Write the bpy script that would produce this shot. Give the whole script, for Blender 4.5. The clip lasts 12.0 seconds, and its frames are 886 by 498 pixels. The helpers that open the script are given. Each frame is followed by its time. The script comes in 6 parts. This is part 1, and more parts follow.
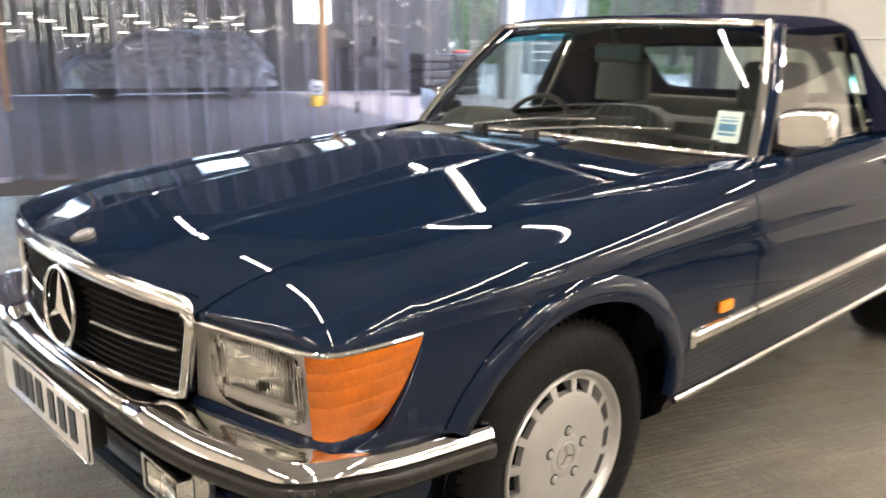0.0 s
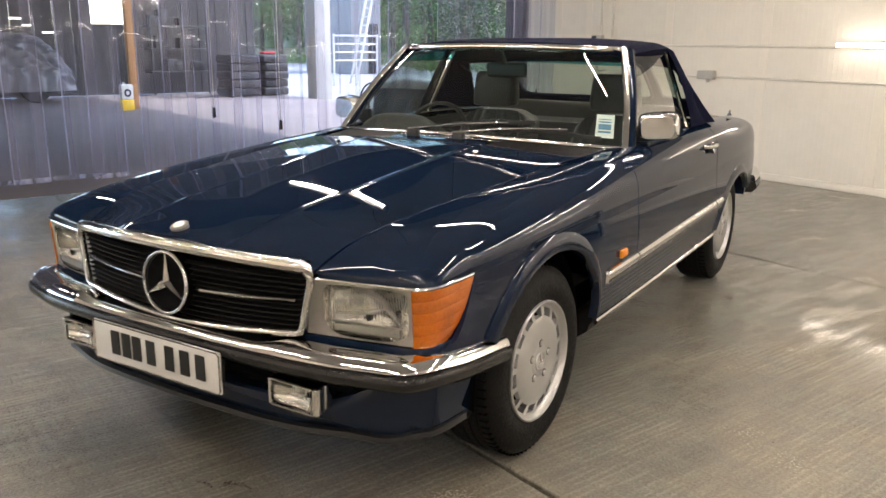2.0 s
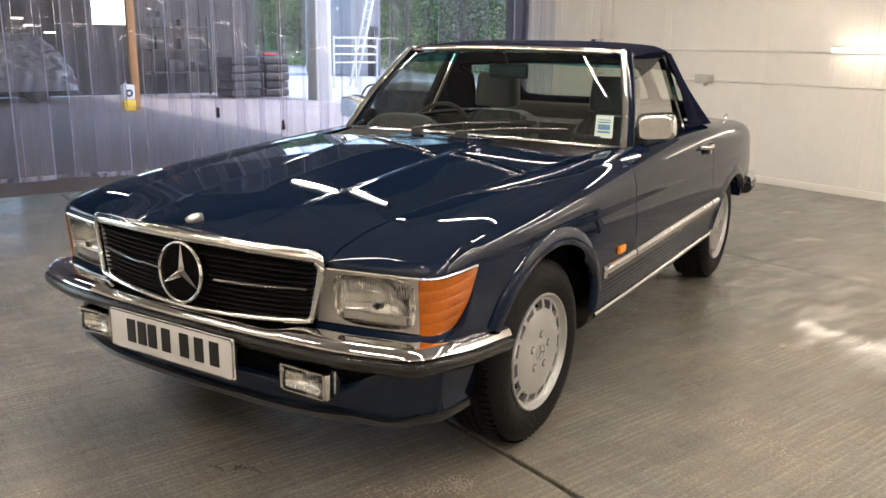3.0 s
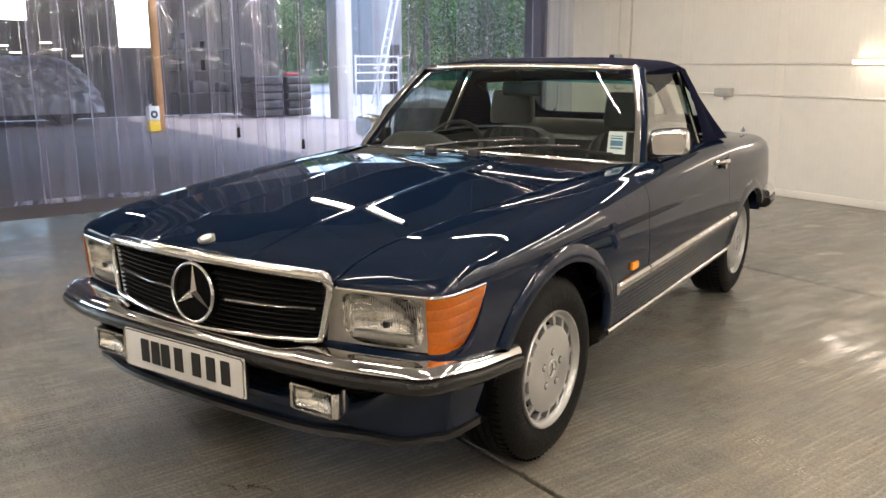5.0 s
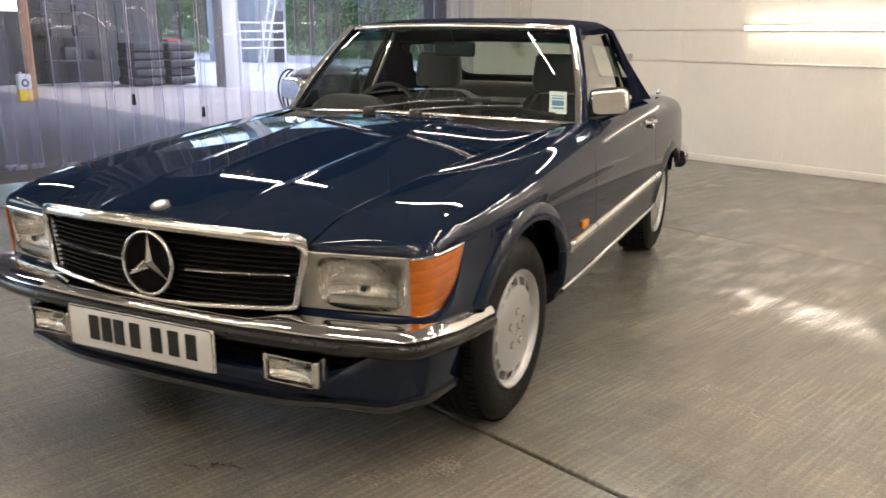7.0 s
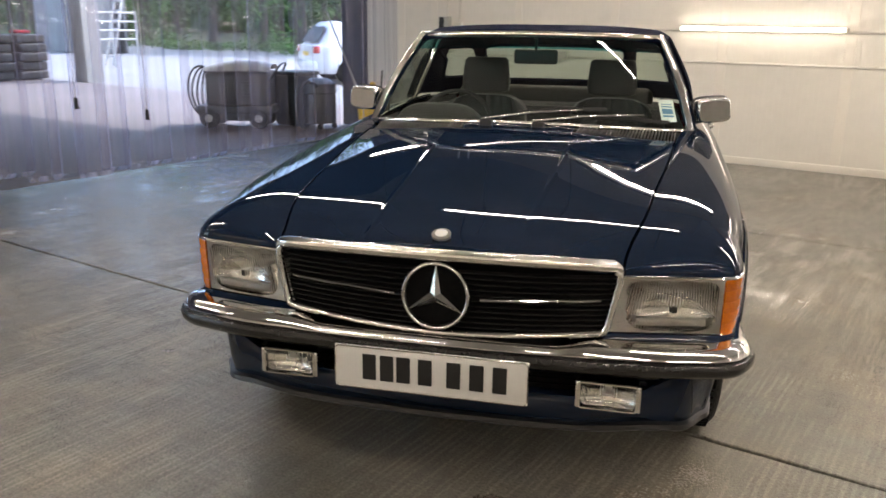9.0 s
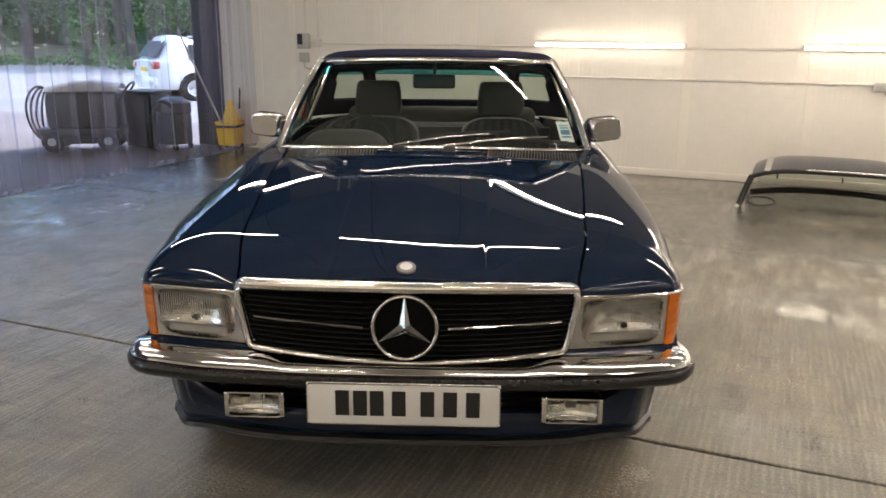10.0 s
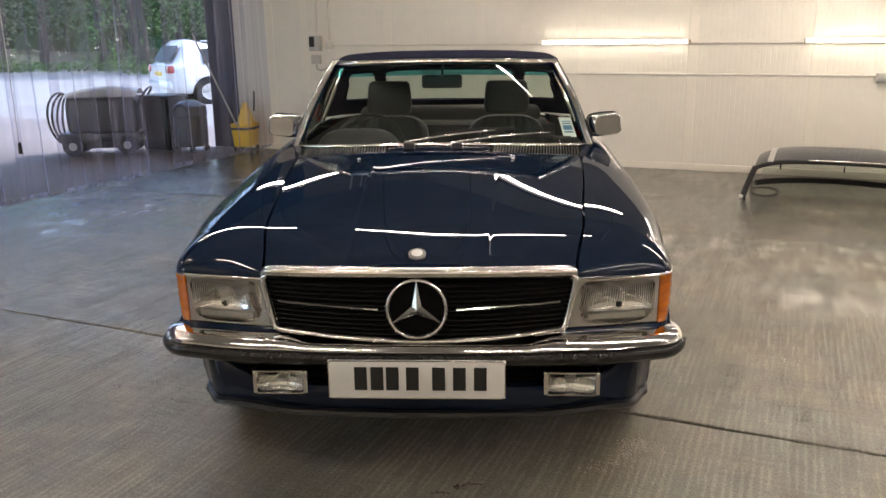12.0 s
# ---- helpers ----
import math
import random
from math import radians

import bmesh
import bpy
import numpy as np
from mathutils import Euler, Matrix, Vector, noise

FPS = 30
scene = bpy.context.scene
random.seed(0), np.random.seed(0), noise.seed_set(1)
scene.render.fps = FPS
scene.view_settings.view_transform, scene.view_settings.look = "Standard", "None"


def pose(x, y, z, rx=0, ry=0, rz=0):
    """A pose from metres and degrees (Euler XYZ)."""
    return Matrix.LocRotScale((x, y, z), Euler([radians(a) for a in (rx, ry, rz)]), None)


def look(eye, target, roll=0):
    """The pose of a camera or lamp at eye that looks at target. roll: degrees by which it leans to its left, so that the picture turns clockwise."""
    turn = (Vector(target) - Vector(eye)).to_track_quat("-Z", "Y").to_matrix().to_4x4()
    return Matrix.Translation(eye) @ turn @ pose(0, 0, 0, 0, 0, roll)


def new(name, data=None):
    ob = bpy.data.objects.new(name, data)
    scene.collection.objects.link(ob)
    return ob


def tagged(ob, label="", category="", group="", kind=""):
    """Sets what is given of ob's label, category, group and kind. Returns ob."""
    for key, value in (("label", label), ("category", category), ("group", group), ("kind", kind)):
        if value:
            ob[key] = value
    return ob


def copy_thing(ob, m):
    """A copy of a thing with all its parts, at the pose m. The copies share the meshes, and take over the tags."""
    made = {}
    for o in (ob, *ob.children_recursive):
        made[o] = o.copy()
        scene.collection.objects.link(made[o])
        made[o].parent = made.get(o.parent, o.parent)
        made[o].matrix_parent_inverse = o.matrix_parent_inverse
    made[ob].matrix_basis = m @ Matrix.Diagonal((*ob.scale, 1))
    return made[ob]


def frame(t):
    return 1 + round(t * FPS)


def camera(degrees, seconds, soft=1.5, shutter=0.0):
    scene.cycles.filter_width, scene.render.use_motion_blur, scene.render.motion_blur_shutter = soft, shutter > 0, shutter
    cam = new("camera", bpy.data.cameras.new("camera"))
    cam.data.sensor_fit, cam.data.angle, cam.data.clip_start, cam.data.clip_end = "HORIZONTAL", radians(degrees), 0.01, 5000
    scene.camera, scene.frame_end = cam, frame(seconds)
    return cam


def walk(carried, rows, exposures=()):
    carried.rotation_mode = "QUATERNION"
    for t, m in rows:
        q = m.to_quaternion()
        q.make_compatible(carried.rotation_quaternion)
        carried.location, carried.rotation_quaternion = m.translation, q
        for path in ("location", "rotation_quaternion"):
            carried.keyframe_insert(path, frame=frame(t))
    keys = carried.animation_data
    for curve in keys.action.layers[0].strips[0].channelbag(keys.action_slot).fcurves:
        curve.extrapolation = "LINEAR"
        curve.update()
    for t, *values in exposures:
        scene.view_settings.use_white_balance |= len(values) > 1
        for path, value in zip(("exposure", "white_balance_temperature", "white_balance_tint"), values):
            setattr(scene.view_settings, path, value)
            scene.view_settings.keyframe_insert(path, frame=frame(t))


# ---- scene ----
cam = camera(57.1, 12.0, shutter=0.5)
METRES, EYE, TILT, LEAN, TURN = 8.0, 1.5, 0.0, 0.0, 43.1
PATH = [
    (0, (1.831, -1.362, 1.216), (0.429, -0.022, 0.727), 0.6),
    (0.5, (1.781, -1.668, 1.307), (0.642, -0.092, 0.84), 1.0),
    (1, (1.825, -1.925, 1.309), (0.78, -0.278, 0.867), 1.2),
    (1.5, (1.849, -2.1, 1.31), (0.825, -0.449, 0.838), 1.3),
    (2, (1.84, -2.268, 1.311), (0.824, -0.617, 0.82), 0.5),
    (2.5, (1.84, -2.342, 1.307), (0.826, -0.688, 0.819), 1.2),
    (3, (1.872, -2.361, 1.304), (0.86, -0.706, 0.82), 0.9),
    (5, (1.914, -2.343, 1.313), (0.847, -0.712, 0.867), 0.0),
    (5.5, (1.914, -2.343, 1.31), (0.835, -0.718, 0.867), -0.3),
    (6, (1.905, -2.337, 1.306), (0.831, -0.711, 0.856), -0.5),
    (6.5, (1.85, -2.35, 1.293), (0.938, -0.636, 0.812), -1.7),
    (7, (1.673, -2.421, 1.271), (0.856, -0.67, 0.755), 0.3),
    (7.5, (1.388, -2.496, 1.29), (0.606, -0.729, 0.775), 0.2),
    (7.7, (1.303, -2.58, 1.324), (0.547, -0.805, 0.798), -0.2),
    (9.3, (0.341, -2.796, 1.358), (0.023, -0.893, 0.833), 1.2),
    (9.5, (0.277, -2.806, 1.379), (0.045, -0.888, 0.863), 1.3),
    (10, (0.164, -2.882, 1.421), (0.108, -0.949, 0.91), 0.5),
    (10.5, (0.168, -3.0, 1.443), (0.146, -1.063, 0.948), 0.8),
    (11, (0.182, -3.066, 1.44), (0.124, -1.129, 0.943), 0.0),
    (11.5, (0.183, -3.083, 1.443), (0.093, -1.15, 0.938), -0.8),
    (12, (0.187, -3.084, 1.441), (0.098, -1.153, 0.926), -0.7),
]
walk(cam, [(t, look(eye, target, roll)) for t, eye, target, roll in PATH], exposures=((0.0, 1.78), (0.6, 1.36), (1.2, 1.22), (6.0, 1.20), (9.5, 0.88), (12.0, 0.75)))

# ---- light ----
ROOM = -20.5                                   # the room is turned against the car
RU = Vector((math.cos(radians(ROOM)), math.sin(radians(ROOM)), 0))
RV = Vector((-math.sin(radians(ROOM)), math.cos(radians(ROOM)), 0))


def at(u, v, z=0.0):
    """A point of the room: u along the back wall, v towards it."""
    return RU * u + RV * v + Vector((0, 0, z))


ROOM_M = Matrix.Rotation(radians(ROOM), 4, "Z")
SUN_EL, SUN_AZ = 50.0, 57.0
world = bpy.data.worlds.new("sky")
scene.world = world
world.use_nodes = True
wn = world.node_tree.nodes
sky = wn.new("ShaderNodeTexSky")
sky.sky_type, sky.sun_disc = "NISHITA", False
sky.sun_elevation, sky.sun_rotation = radians(SUN_EL), radians(SUN_AZ)
wn["Background"].inputs[1].default_value = 0.58
world.node_tree.links.new(sky.outputs[0], wn["Background"].inputs[0])
sun = new("sun", bpy.data.lights.new("sun", "SUN"))
sun.data.energy, sun.data.angle, sun.data.color = 2.5, radians(1.5), (0.93, 0.96, 1.0)
sun_way = Vector((math.sin(radians(SUN_AZ)) * math.cos(radians(SUN_EL)), math.cos(radians(SUN_AZ)) * math.cos(radians(SUN_EL)), math.sin(radians(SUN_EL))))
sun.matrix_world = look(sun_way * 30, (0, 0, 0))
TUBE_POWER, WALL_TUBE_POWER = 94.0, 7.2

# ---- materials ----
MATS = {}


def material(name, color, rough=0.5, metal=0.0, vary=0.12, scale=6.0, bump=0.0, bump_scale=60.0, coat=0.0, spec=0.5, **extra):
    """A surface with variation at two scales in its colour and roughness, and a fine relief."""
    m = bpy.data.materials.new(name)
    m.use_nodes = True
    t, b = m.node_tree, m.node_tree.nodes["Principled BSDF"]
    n, link = t.nodes, t.links.new
    b.inputs["Metallic"].default_value = metal
    b.inputs["Specular IOR Level"].default_value = spec
    b.inputs["Coat Weight"].default_value = coat
    b.inputs["Coat Roughness"].default_value = extra.get("coat_rough", 0.02)
    if "transmit" in extra:
        b.inputs["Transmission Weight"].default_value = extra["transmit"]
        b.inputs["IOR"].default_value = extra.get("ior", 1.45)
    if "emit" in extra:
        b.inputs["Emission Color"].default_value = (*extra.get("emit_color", color), 1)
        b.inputs["Emission Strength"].default_value = extra["emit"]
    co = n.new("ShaderNodeTexCoord")
    big, fine = n.new("ShaderNodeTexNoise"), n.new("ShaderNodeTexNoise")
    for tex, s, d in ((big, scale, 4), (fine, scale * 9, 6)):
        tex.inputs["Scale"].default_value, tex.inputs["Detail"].default_value = s, d
        link(co.outputs["Object"], tex.inputs["Vector"])
    both = n.new("ShaderNodeMath")
    both.operation = "MULTIPLY_ADD"
    both.inputs[1].default_value = 0.6
    link(big.outputs[0], both.inputs[0])
    half = n.new("ShaderNodeMath")
    half.operation = "MULTIPLY"
    half.inputs[1].default_value = 0.4
    link(fine.outputs[0], half.inputs[0])
    link(half.outputs[0], both.inputs[2])
    ramp = n.new("ShaderNodeMapRange")
    ramp.inputs[1].default_value, ramp.inputs[2].default_value = 0.3, 0.7
    ramp.inputs[3].default_value, ramp.inputs[4].default_value = 1 - vary, 1 + vary
    link(both.outputs[0], ramp.inputs[0])
    mix = n.new("ShaderNodeVectorMath")
    mix.operation = "SCALE"
    mix.inputs[0].default_value = color
    link(ramp.outputs[0], mix.inputs["Scale"])
    link(mix.outputs[0], b.inputs["Base Color"])
    rr = n.new("ShaderNodeMapRange")
    rr.inputs[1].default_value, rr.inputs[2].default_value = 0.3, 0.7
    rr.inputs[3].default_value, rr.inputs[4].default_value = rough * (1 - vary), min(1, rough * (1 + vary))
    link(fine.outputs[0], rr.inputs[0])
    link(rr.outputs[0], b.inputs["Roughness"])
    if bump:
        tex, bp = n.new("ShaderNodeTexNoise"), n.new("ShaderNodeBump")
        tex.inputs["Scale"].default_value, tex.inputs["Detail"].default_value = bump_scale, 5
        bp.inputs["Strength"].default_value, bp.inputs["Distance"].default_value = bump, 0.01
        link(co.outputs["Object"], tex.inputs["Vector"])
        link(tex.outputs[0], bp.inputs["Height"])
        link(bp.outputs[0], b.inputs["Normal"])
    MATS[name] = m
    return m


paint = material("blue_paint", (0.0040, 0.0104, 0.0265), 0.4, 0.0, 0.06, 3, coat=0.76, spec=0.0)
chrome = material("chrome", (0.78, 0.77, 0.75), 0.07, 1.0, 0.1, 5)
rubber = material("grey_rubber", (0.014, 0.0135, 0.0135), 0.24, 0.0, 0.15, 8, 0.1)
black = material("black_plastic", (0.009, 0.009, 0.0095), 0.55, 0.0, 0.15, 12)
chin_m = material("dark_rubber", (0.011, 0.011, 0.0115), 0.34, 0.0, 0.15, 8)
# near-black standing in for deep shade in openings, hollows and under the car
void = material("deep_shade_black", (0.003, 0.003, 0.003), 0.9, spec=0.08)
grille_m = material("grille_black", (0.006, 0.006, 0.006), 0.6, 0.0, 0.15, 12, spec=0.25)
tyre_m = material("tyre_rubber", (0.0075, 0.0075, 0.0075), 0.62, 0.0, 0.25, 14, 0.25, 120, spec=0.16)
alloy = material("silver_alloy", (0.56, 0.56, 0.555), 0.36, 0.75, 0.06, 9)
canvas = material("blue_canvas", (0.0042, 0.0058, 0.0178), 0.9, 0.0, 0.2, 10, 0.35, 900, spec=0.03)
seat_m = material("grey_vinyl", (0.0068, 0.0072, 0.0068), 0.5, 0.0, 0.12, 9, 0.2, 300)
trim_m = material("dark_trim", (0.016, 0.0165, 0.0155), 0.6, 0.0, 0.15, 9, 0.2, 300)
shelf_m = material("grey_lining", (0.06, 0.058, 0.053), 0.75, 0.0, 0.12, 9, 0.2, 300)
pale_trim = material("pale_trim", (0.14, 0.135, 0.125), 0.6, 0.0, 0.1, 9)
repeater_m = material("repeater_amber", (0.9, 0.3, 0.02), 0.2, 0.0, 0.06, 9)
amber = material("amber_lens", (0.44, 0.105, 0.002), 0.14, 0.0, 0.28, 16, coat=0.6)
red_lens = material("red_lens", (0.35, 0.01, 0.008), 0.12, 0.0, 0.06, 9, coat=1.0)
reflector = material("lamp_reflector", (0.97, 0.955, 0.92), 0.07, 1.0, 0.1, 20)
lamp_body = material("lamp_body", (0.52, 0.505, 0.47), 0.28, 0.45, 0.025, 20)
plate_m = material("plate_white", (0.66, 0.65, 0.62), 0.3, 0.0, 0.04, 12)
ink = material("black_ink", (0.012, 0.012, 0.012), 0.4)
wall_m = material("white_panel", (0.68, 0.645, 0.575), 0.42, 0.0, 0.05, 1.2, 0.06, 30)
roof_m = material("dark_roof_sheet", (0.15, 0.147, 0.142), 0.7, 0.0, 0.2, 1.5)
strip_m = material("cover_strip", (0.70, 0.658, 0.58), 0.38, 0.0, 0.05, 2)
conduit_m = material("conduit", (0.6, 0.57, 0.51), 0.45, 0.0, 0.06, 4)
wiper_m = material("wiper_steel", (0.55, 0.54, 0.52), 0.22, 1.0, 0.1, 12)
grey_panel = material("grey_panel", (0.32, 0.31, 0.29), 0.6, 0.0, 0.1, 1.5)
box_m = material("grey_box", (0.42, 0.41, 0.38), 0.45, 0.0, 0.08, 8)
navy_post = material("navy_steel", (0.014, 0.017, 0.05), 0.5, 0.0, 0.2, 4)
wall_tube_m = material("wall_tube_glow", (1.0, 0.93, 0.82), 0.4, emit=WALL_TUBE_POWER, emit_color=(1.0, 0.88, 0.75))
tube_m = material("tube_glow", (1.0, 0.93, 0.82), 0.4, emit=TUBE_POWER, emit_color=(1.0, 0.865, 0.74))
yellow_m = material("yellow_plastic", (0.78, 0.48, 0.012), 0.4, 0.0, 0.12, 8)
white_paint = material("white_car_paint", (0.75, 0.76, 0.78), 0.3, 0.0, 0.04, 5, coat=0.7)
steel_m = material("dark_steel", (0.017, 0.0175, 0.019), 0.45, 0.2, 0.2, 6)
wood = material("post_wood", (0.36, 0.17, 0.06), 0.6, 0.0, 0.25, 5, 0.2, 40)
dark_wall = material("dark_cladding", (0.014, 0.0135, 0.0135), 0.7, 0.0, 0.3, 1.5, 0.2, 20)
cover_m = material("silver_cover", (0.13, 0.13, 0.138), 0.42, 0.3, 0.2, 4, 0.5, 7)
bark = material("bark", (0.05, 0.042, 0.034), 0.85, 0.0, 0.3, 6, 0.4, 20)
leaf = material("leaf", (0.035, 0.075, 0.02), 0.55, 0.0, 0.45, 2)
leaf_pale = material("leaf_pale", (0.075, 0.14, 0.03), 0.55, 0.0, 0.4, 2)
yard_m = material("yard_concrete", (0.29, 0.275, 0.255), 0.8, 0.0, 0.15, 0.6, 0.2, 20)
crate_m = material("crate_black", (0.008, 0.008, 0.009), 0.6, 0.0, 0.3, 5)
barn_floor = material("barn_concrete", (0.21, 0.175, 0.16), 0.7, 0.0, 0.15, 0.7, 0.2, 20)


def glass_material(name, tint, clear, gloss_rough=0.02, haze=0.0, haze_color=(0.8, 0.8, 0.85)):
    """A thin clear sheet: it lets light through in its tint and mirrors by Fresnel."""
    m = bpy.data.materials.new(name)
    m.use_nodes = True
    n, link = m.node_tree.nodes, m.node_tree.links.new
    n.remove(n["Principled BSDF"])
    tr, gl, mx = n.new("ShaderNodeBsdfTransparent"), n.new("ShaderNodeBsdfGlossy"), n.new("ShaderNodeMixShader")
    lw, pw5, fr = n.new("ShaderNodeLayerWeight"), n.new("ShaderNodeMath"), n.new("ShaderNodeMath")
    pw5.operation, pw5.inputs[1].default_value = "POWER", 4.2
    fr.operation, fr.inputs[1].default_value, fr.inputs[2].default_value = "MULTIPLY_ADD", 0.9, clear
    lw.inputs[0].default_value = 0.5
    link(lw.outputs["Facing"], pw5.inputs[0]), link(pw5.outputs[0], fr.inputs[0])
    tr.inputs[0].default_value = (*tint, 1)
    gl.inputs["Roughness"].default_value = gloss_rough
    first = tr.outputs[0]
    if haze:
        df, ts, hz, both = n.new("ShaderNodeBsdfDiffuse"), n.new("ShaderNodeBsdfTranslucent"), n.new("ShaderNodeMixShader"), n.new("ShaderNodeMixShader")
        df.inputs[0].default_value = ts.inputs[0].default_value = (*haze_color, 1)
        both.inputs[0].default_value = 0.5
        link(df.outputs[0], both.inputs[1]), link(ts.outputs[0], both.inputs[2])
        co, tex, mr = n.new("ShaderNodeTexCoord"), n.new("ShaderNodeTexNoise"), n.new("ShaderNodeMapRange")
        mp = n.new("ShaderNodeMapping")
        mp.inputs["Scale"].default_value = (9, 9, 0.35)
        tex.inputs["Scale"].default_value, tex.inputs["Detail"].default_value = 1.5, 5
        link(co.outputs["Object"], mp.inputs[0]), link(mp.outputs[0], tex.inputs["Vector"])
        mr.inputs[1].default_value, mr.inputs[2].default_value = 0.3, 0.75
        mr.inputs[3].default_value, mr.inputs[4].default_value = haze * 0.3, haze * 1.9
        own, mul, each = n.new("ShaderNodeObjectInfo"), n.new("ShaderNodeMath"), n.new("ShaderNodeMapRange")
        each.inputs[3].default_value, each.inputs[4].default_value = 0.35, 1.75
        mul.operation = "MULTIPLY"
        link(own.outputs["Random"], each.inputs[0]), link(each.outputs[0], mul.inputs[0]), link(mr.outputs[0], mul.inputs[1])
        link(tex.outputs["Fac"], mr.inputs[0]), link(mul.outputs[0], hz.inputs[0])
        link(tr.outputs[0], hz.inputs[1]), link(both.outputs[0], hz.inputs[2])
        first = hz.outputs[0]
    link(fr.outputs[0], mx.inputs[0]), link(first, mx.inputs[1]), link(gl.outputs[0], mx.inputs[2])
    link(mx.outputs[0], n["Material Output"].inputs[0])
    MATS[name] = m
    return m


screen_glass = glass_material("screen_glass", (0.73, 0.79, 0.75), 0.05)
side_glass = glass_material("side_glass", (0.78, 0.84, 0.78), 0.05)
door_glass = glass_material("door_glass", (0.80, 0.86, 0.80), 0.30)
band_glass = glass_material("sun_band_glass", (0.10, 0.42, 0.48), 0.05)
lens_glass = material("lens_glass", (0.98, 0.98, 0.96), 0.015, 0.0, 0.02, 9, transmit=1.0, ior=1.42)
strip_glass = glass_material("curtain_vinyl", (0.94, 0.93, 0.985), 0.042, 0.03, 0.11, (0.60, 0.575, 0.76))
strip_edge = glass_material("vinyl_edge", (0.88, 0.88, 0.96), 0.06, 0.05, 0.26, (0.70, 0.70, 0.90))

# ---- mesh tools ----


class Shape:
    """Gathers vertices and faces for one mesh."""

    def __init__(self):
        self.v, self.f = [], []

    def grid(self, p, loop_u=False, loop_v=False):
        p = np.asarray(p, float)
        nu, nv = p.shape[:2]
        o = len(self.v)
        self.v += [tuple(q) for q in p.reshape(-1, 3)]
        for i in range(nu if loop_u else nu - 1):
            for j in range(nv if loop_v else nv - 1):
                a, b = i, (i + 1) % nu
                c, d = j, (j + 1) % nv
                self.f.append((o + a * nv + c, o + b * nv + c, o + b * nv + d, o + a * nv + d))
        return self

    def fan(self, ring, flip=False):
        o = len(self.v)
        self.v += [tuple(q) for q in ring]
        idx = tuple(range(o, o + len(ring)))
        self.f.append(idx[::-1] if flip else idx)
        return self

    def sweep(self, line, profile, up=(0, 0, 1), closed=False, caps=True, scale=None):
        """Carries a closed profile (side, up) along a line."""
        line, profile = np.asarray(line, float), np.asarray(profile, float)
        tan = np.roll(line, -1, 0) - np.roll(line, 1, 0) if closed else np.gradient(line, axis=0)
        tan /= np.linalg.norm(tan, axis=1)[:, None] + 1e-12
        up = np.broadcast_to(np.asarray(up, float), tan.shape)
        side = np.cross(tan, up)
        side /= np.linalg.norm(side, axis=1)[:, None] + 1e-12
        top = np.cross(side, tan)
        k = np.ones(len(line)) if scale is None else np.asarray(scale, float)
        p = line[:, None] + k[:, None, None] * (side[:, None] * profile[None, :, :1] + top[:, None] * profile[None, :, 1:])
        self.grid(p, loop_u=closed, loop_v=True)
        if caps and not closed:
            self.fan(p[0]), self.fan(p[-1], True)
        return self

    def box(self, c, s, r=0.0, m=None, seg=2):
        bm = bmesh.new()
        bmesh.ops.create_cube(bm, size=1)
        bmesh.ops.scale(bm, vec=s, verts=bm.verts)
        if r:
            bmesh.ops.bevel(bm, geom=list(bm.edges), offset=min(r, 0.49 * min(s)), segments=seg, profile=0.5, affect="EDGES")
        bmesh.ops.translate(bm, vec=c, verts=bm.verts)
        return self.take(bm, m)

    def cyl(self, a, b, r, r2=None, n=16):
        a, b = Vector(a), Vector(b)
        r2 = r if r2 is None else r2
        q = (b - a).to_track_quat("Z", "Y")
        ring = [q @ Vector((math.cos(k * 2 * math.pi / n), math.sin(k * 2 * math.pi / n), 0)) for k in range(n)]
        p = [[tuple(c + d * s) for d in ring] for c, s in ((a, r), (b, r2))]
        self.grid(p, loop_v=True)
        self.fan(p[0], True), self.fan(p[1])
        return self

    def lathe(self, profile, n=32, axis="x", m=None):
        """Turns (radius, along) points about an axis."""
        ang = np.linspace(0, 2 * np.pi, n, endpoint=False)
        rows = []
        for r, h in profile:
            c, s = r * np.cos(ang), r * np.sin(ang)
            hh = np.full(n, h)
            rows.append(np.stack({"x": [hh, c, s], "y": [c, hh, s], "z": [c, s, hh]}[axis], 1))
        o = len(self.v)
        self.grid(np.array(rows), loop_v=True)
        if m is not None:
            self.v[o:] = [tuple(m @ Vector(q)) for q in self.v[o:]]
        return self

    def take(self, bm, m=None):
        o = len(self.v)
        bm.verts.ensure_lookup_table()
        bm.verts.index_update()
        self.v += [tuple(m @ q.co) if m is not None else tuple(q.co) for q in bm.verts]
        self.f += [tuple(o + q.index for q in face.verts) for face in bm.faces]
        bm.free()
        return self

    def mirrored(self):
        s = Shape()
        s.v = [(-x, y, z) for x, y, z in self.v]
        s.f = [f[::-1] for f in self.f]
        return s

    def moved(self, m):
        self.v = [tuple(m @ Vector(q)) for q in self.v]
        return self

    def mesh(self, name, mat, smooth=True, angle=40):
        me = bpy.data.meshes.new(name)
        me.from_pydata(self.v, [], self.f)
        me.materials.append(mat)
        if smooth:
            me.polygons.foreach_set("use_smooth", [True] * len(me.polygons))
            me.set_sharp_from_angle(angle=radians(angle))
        me.update()
        return me


def part(name, shape, mat, parent=None, label="", smooth=True, angle=40):
    ob = new(name, shape.mesh(name, mat, smooth, angle))
    ob.parent = parent
    if label:
        tagged(ob, label)
    return ob


def thing(name, label, category, shape=None, mat=None, group="", kind="", m=None, smooth=True):
    ob = new(name, shape.mesh(name, mat, smooth) if shape else None)
    if m is not None:
        ob.matrix_world = m
    return tagged(ob, label, category, group, kind)


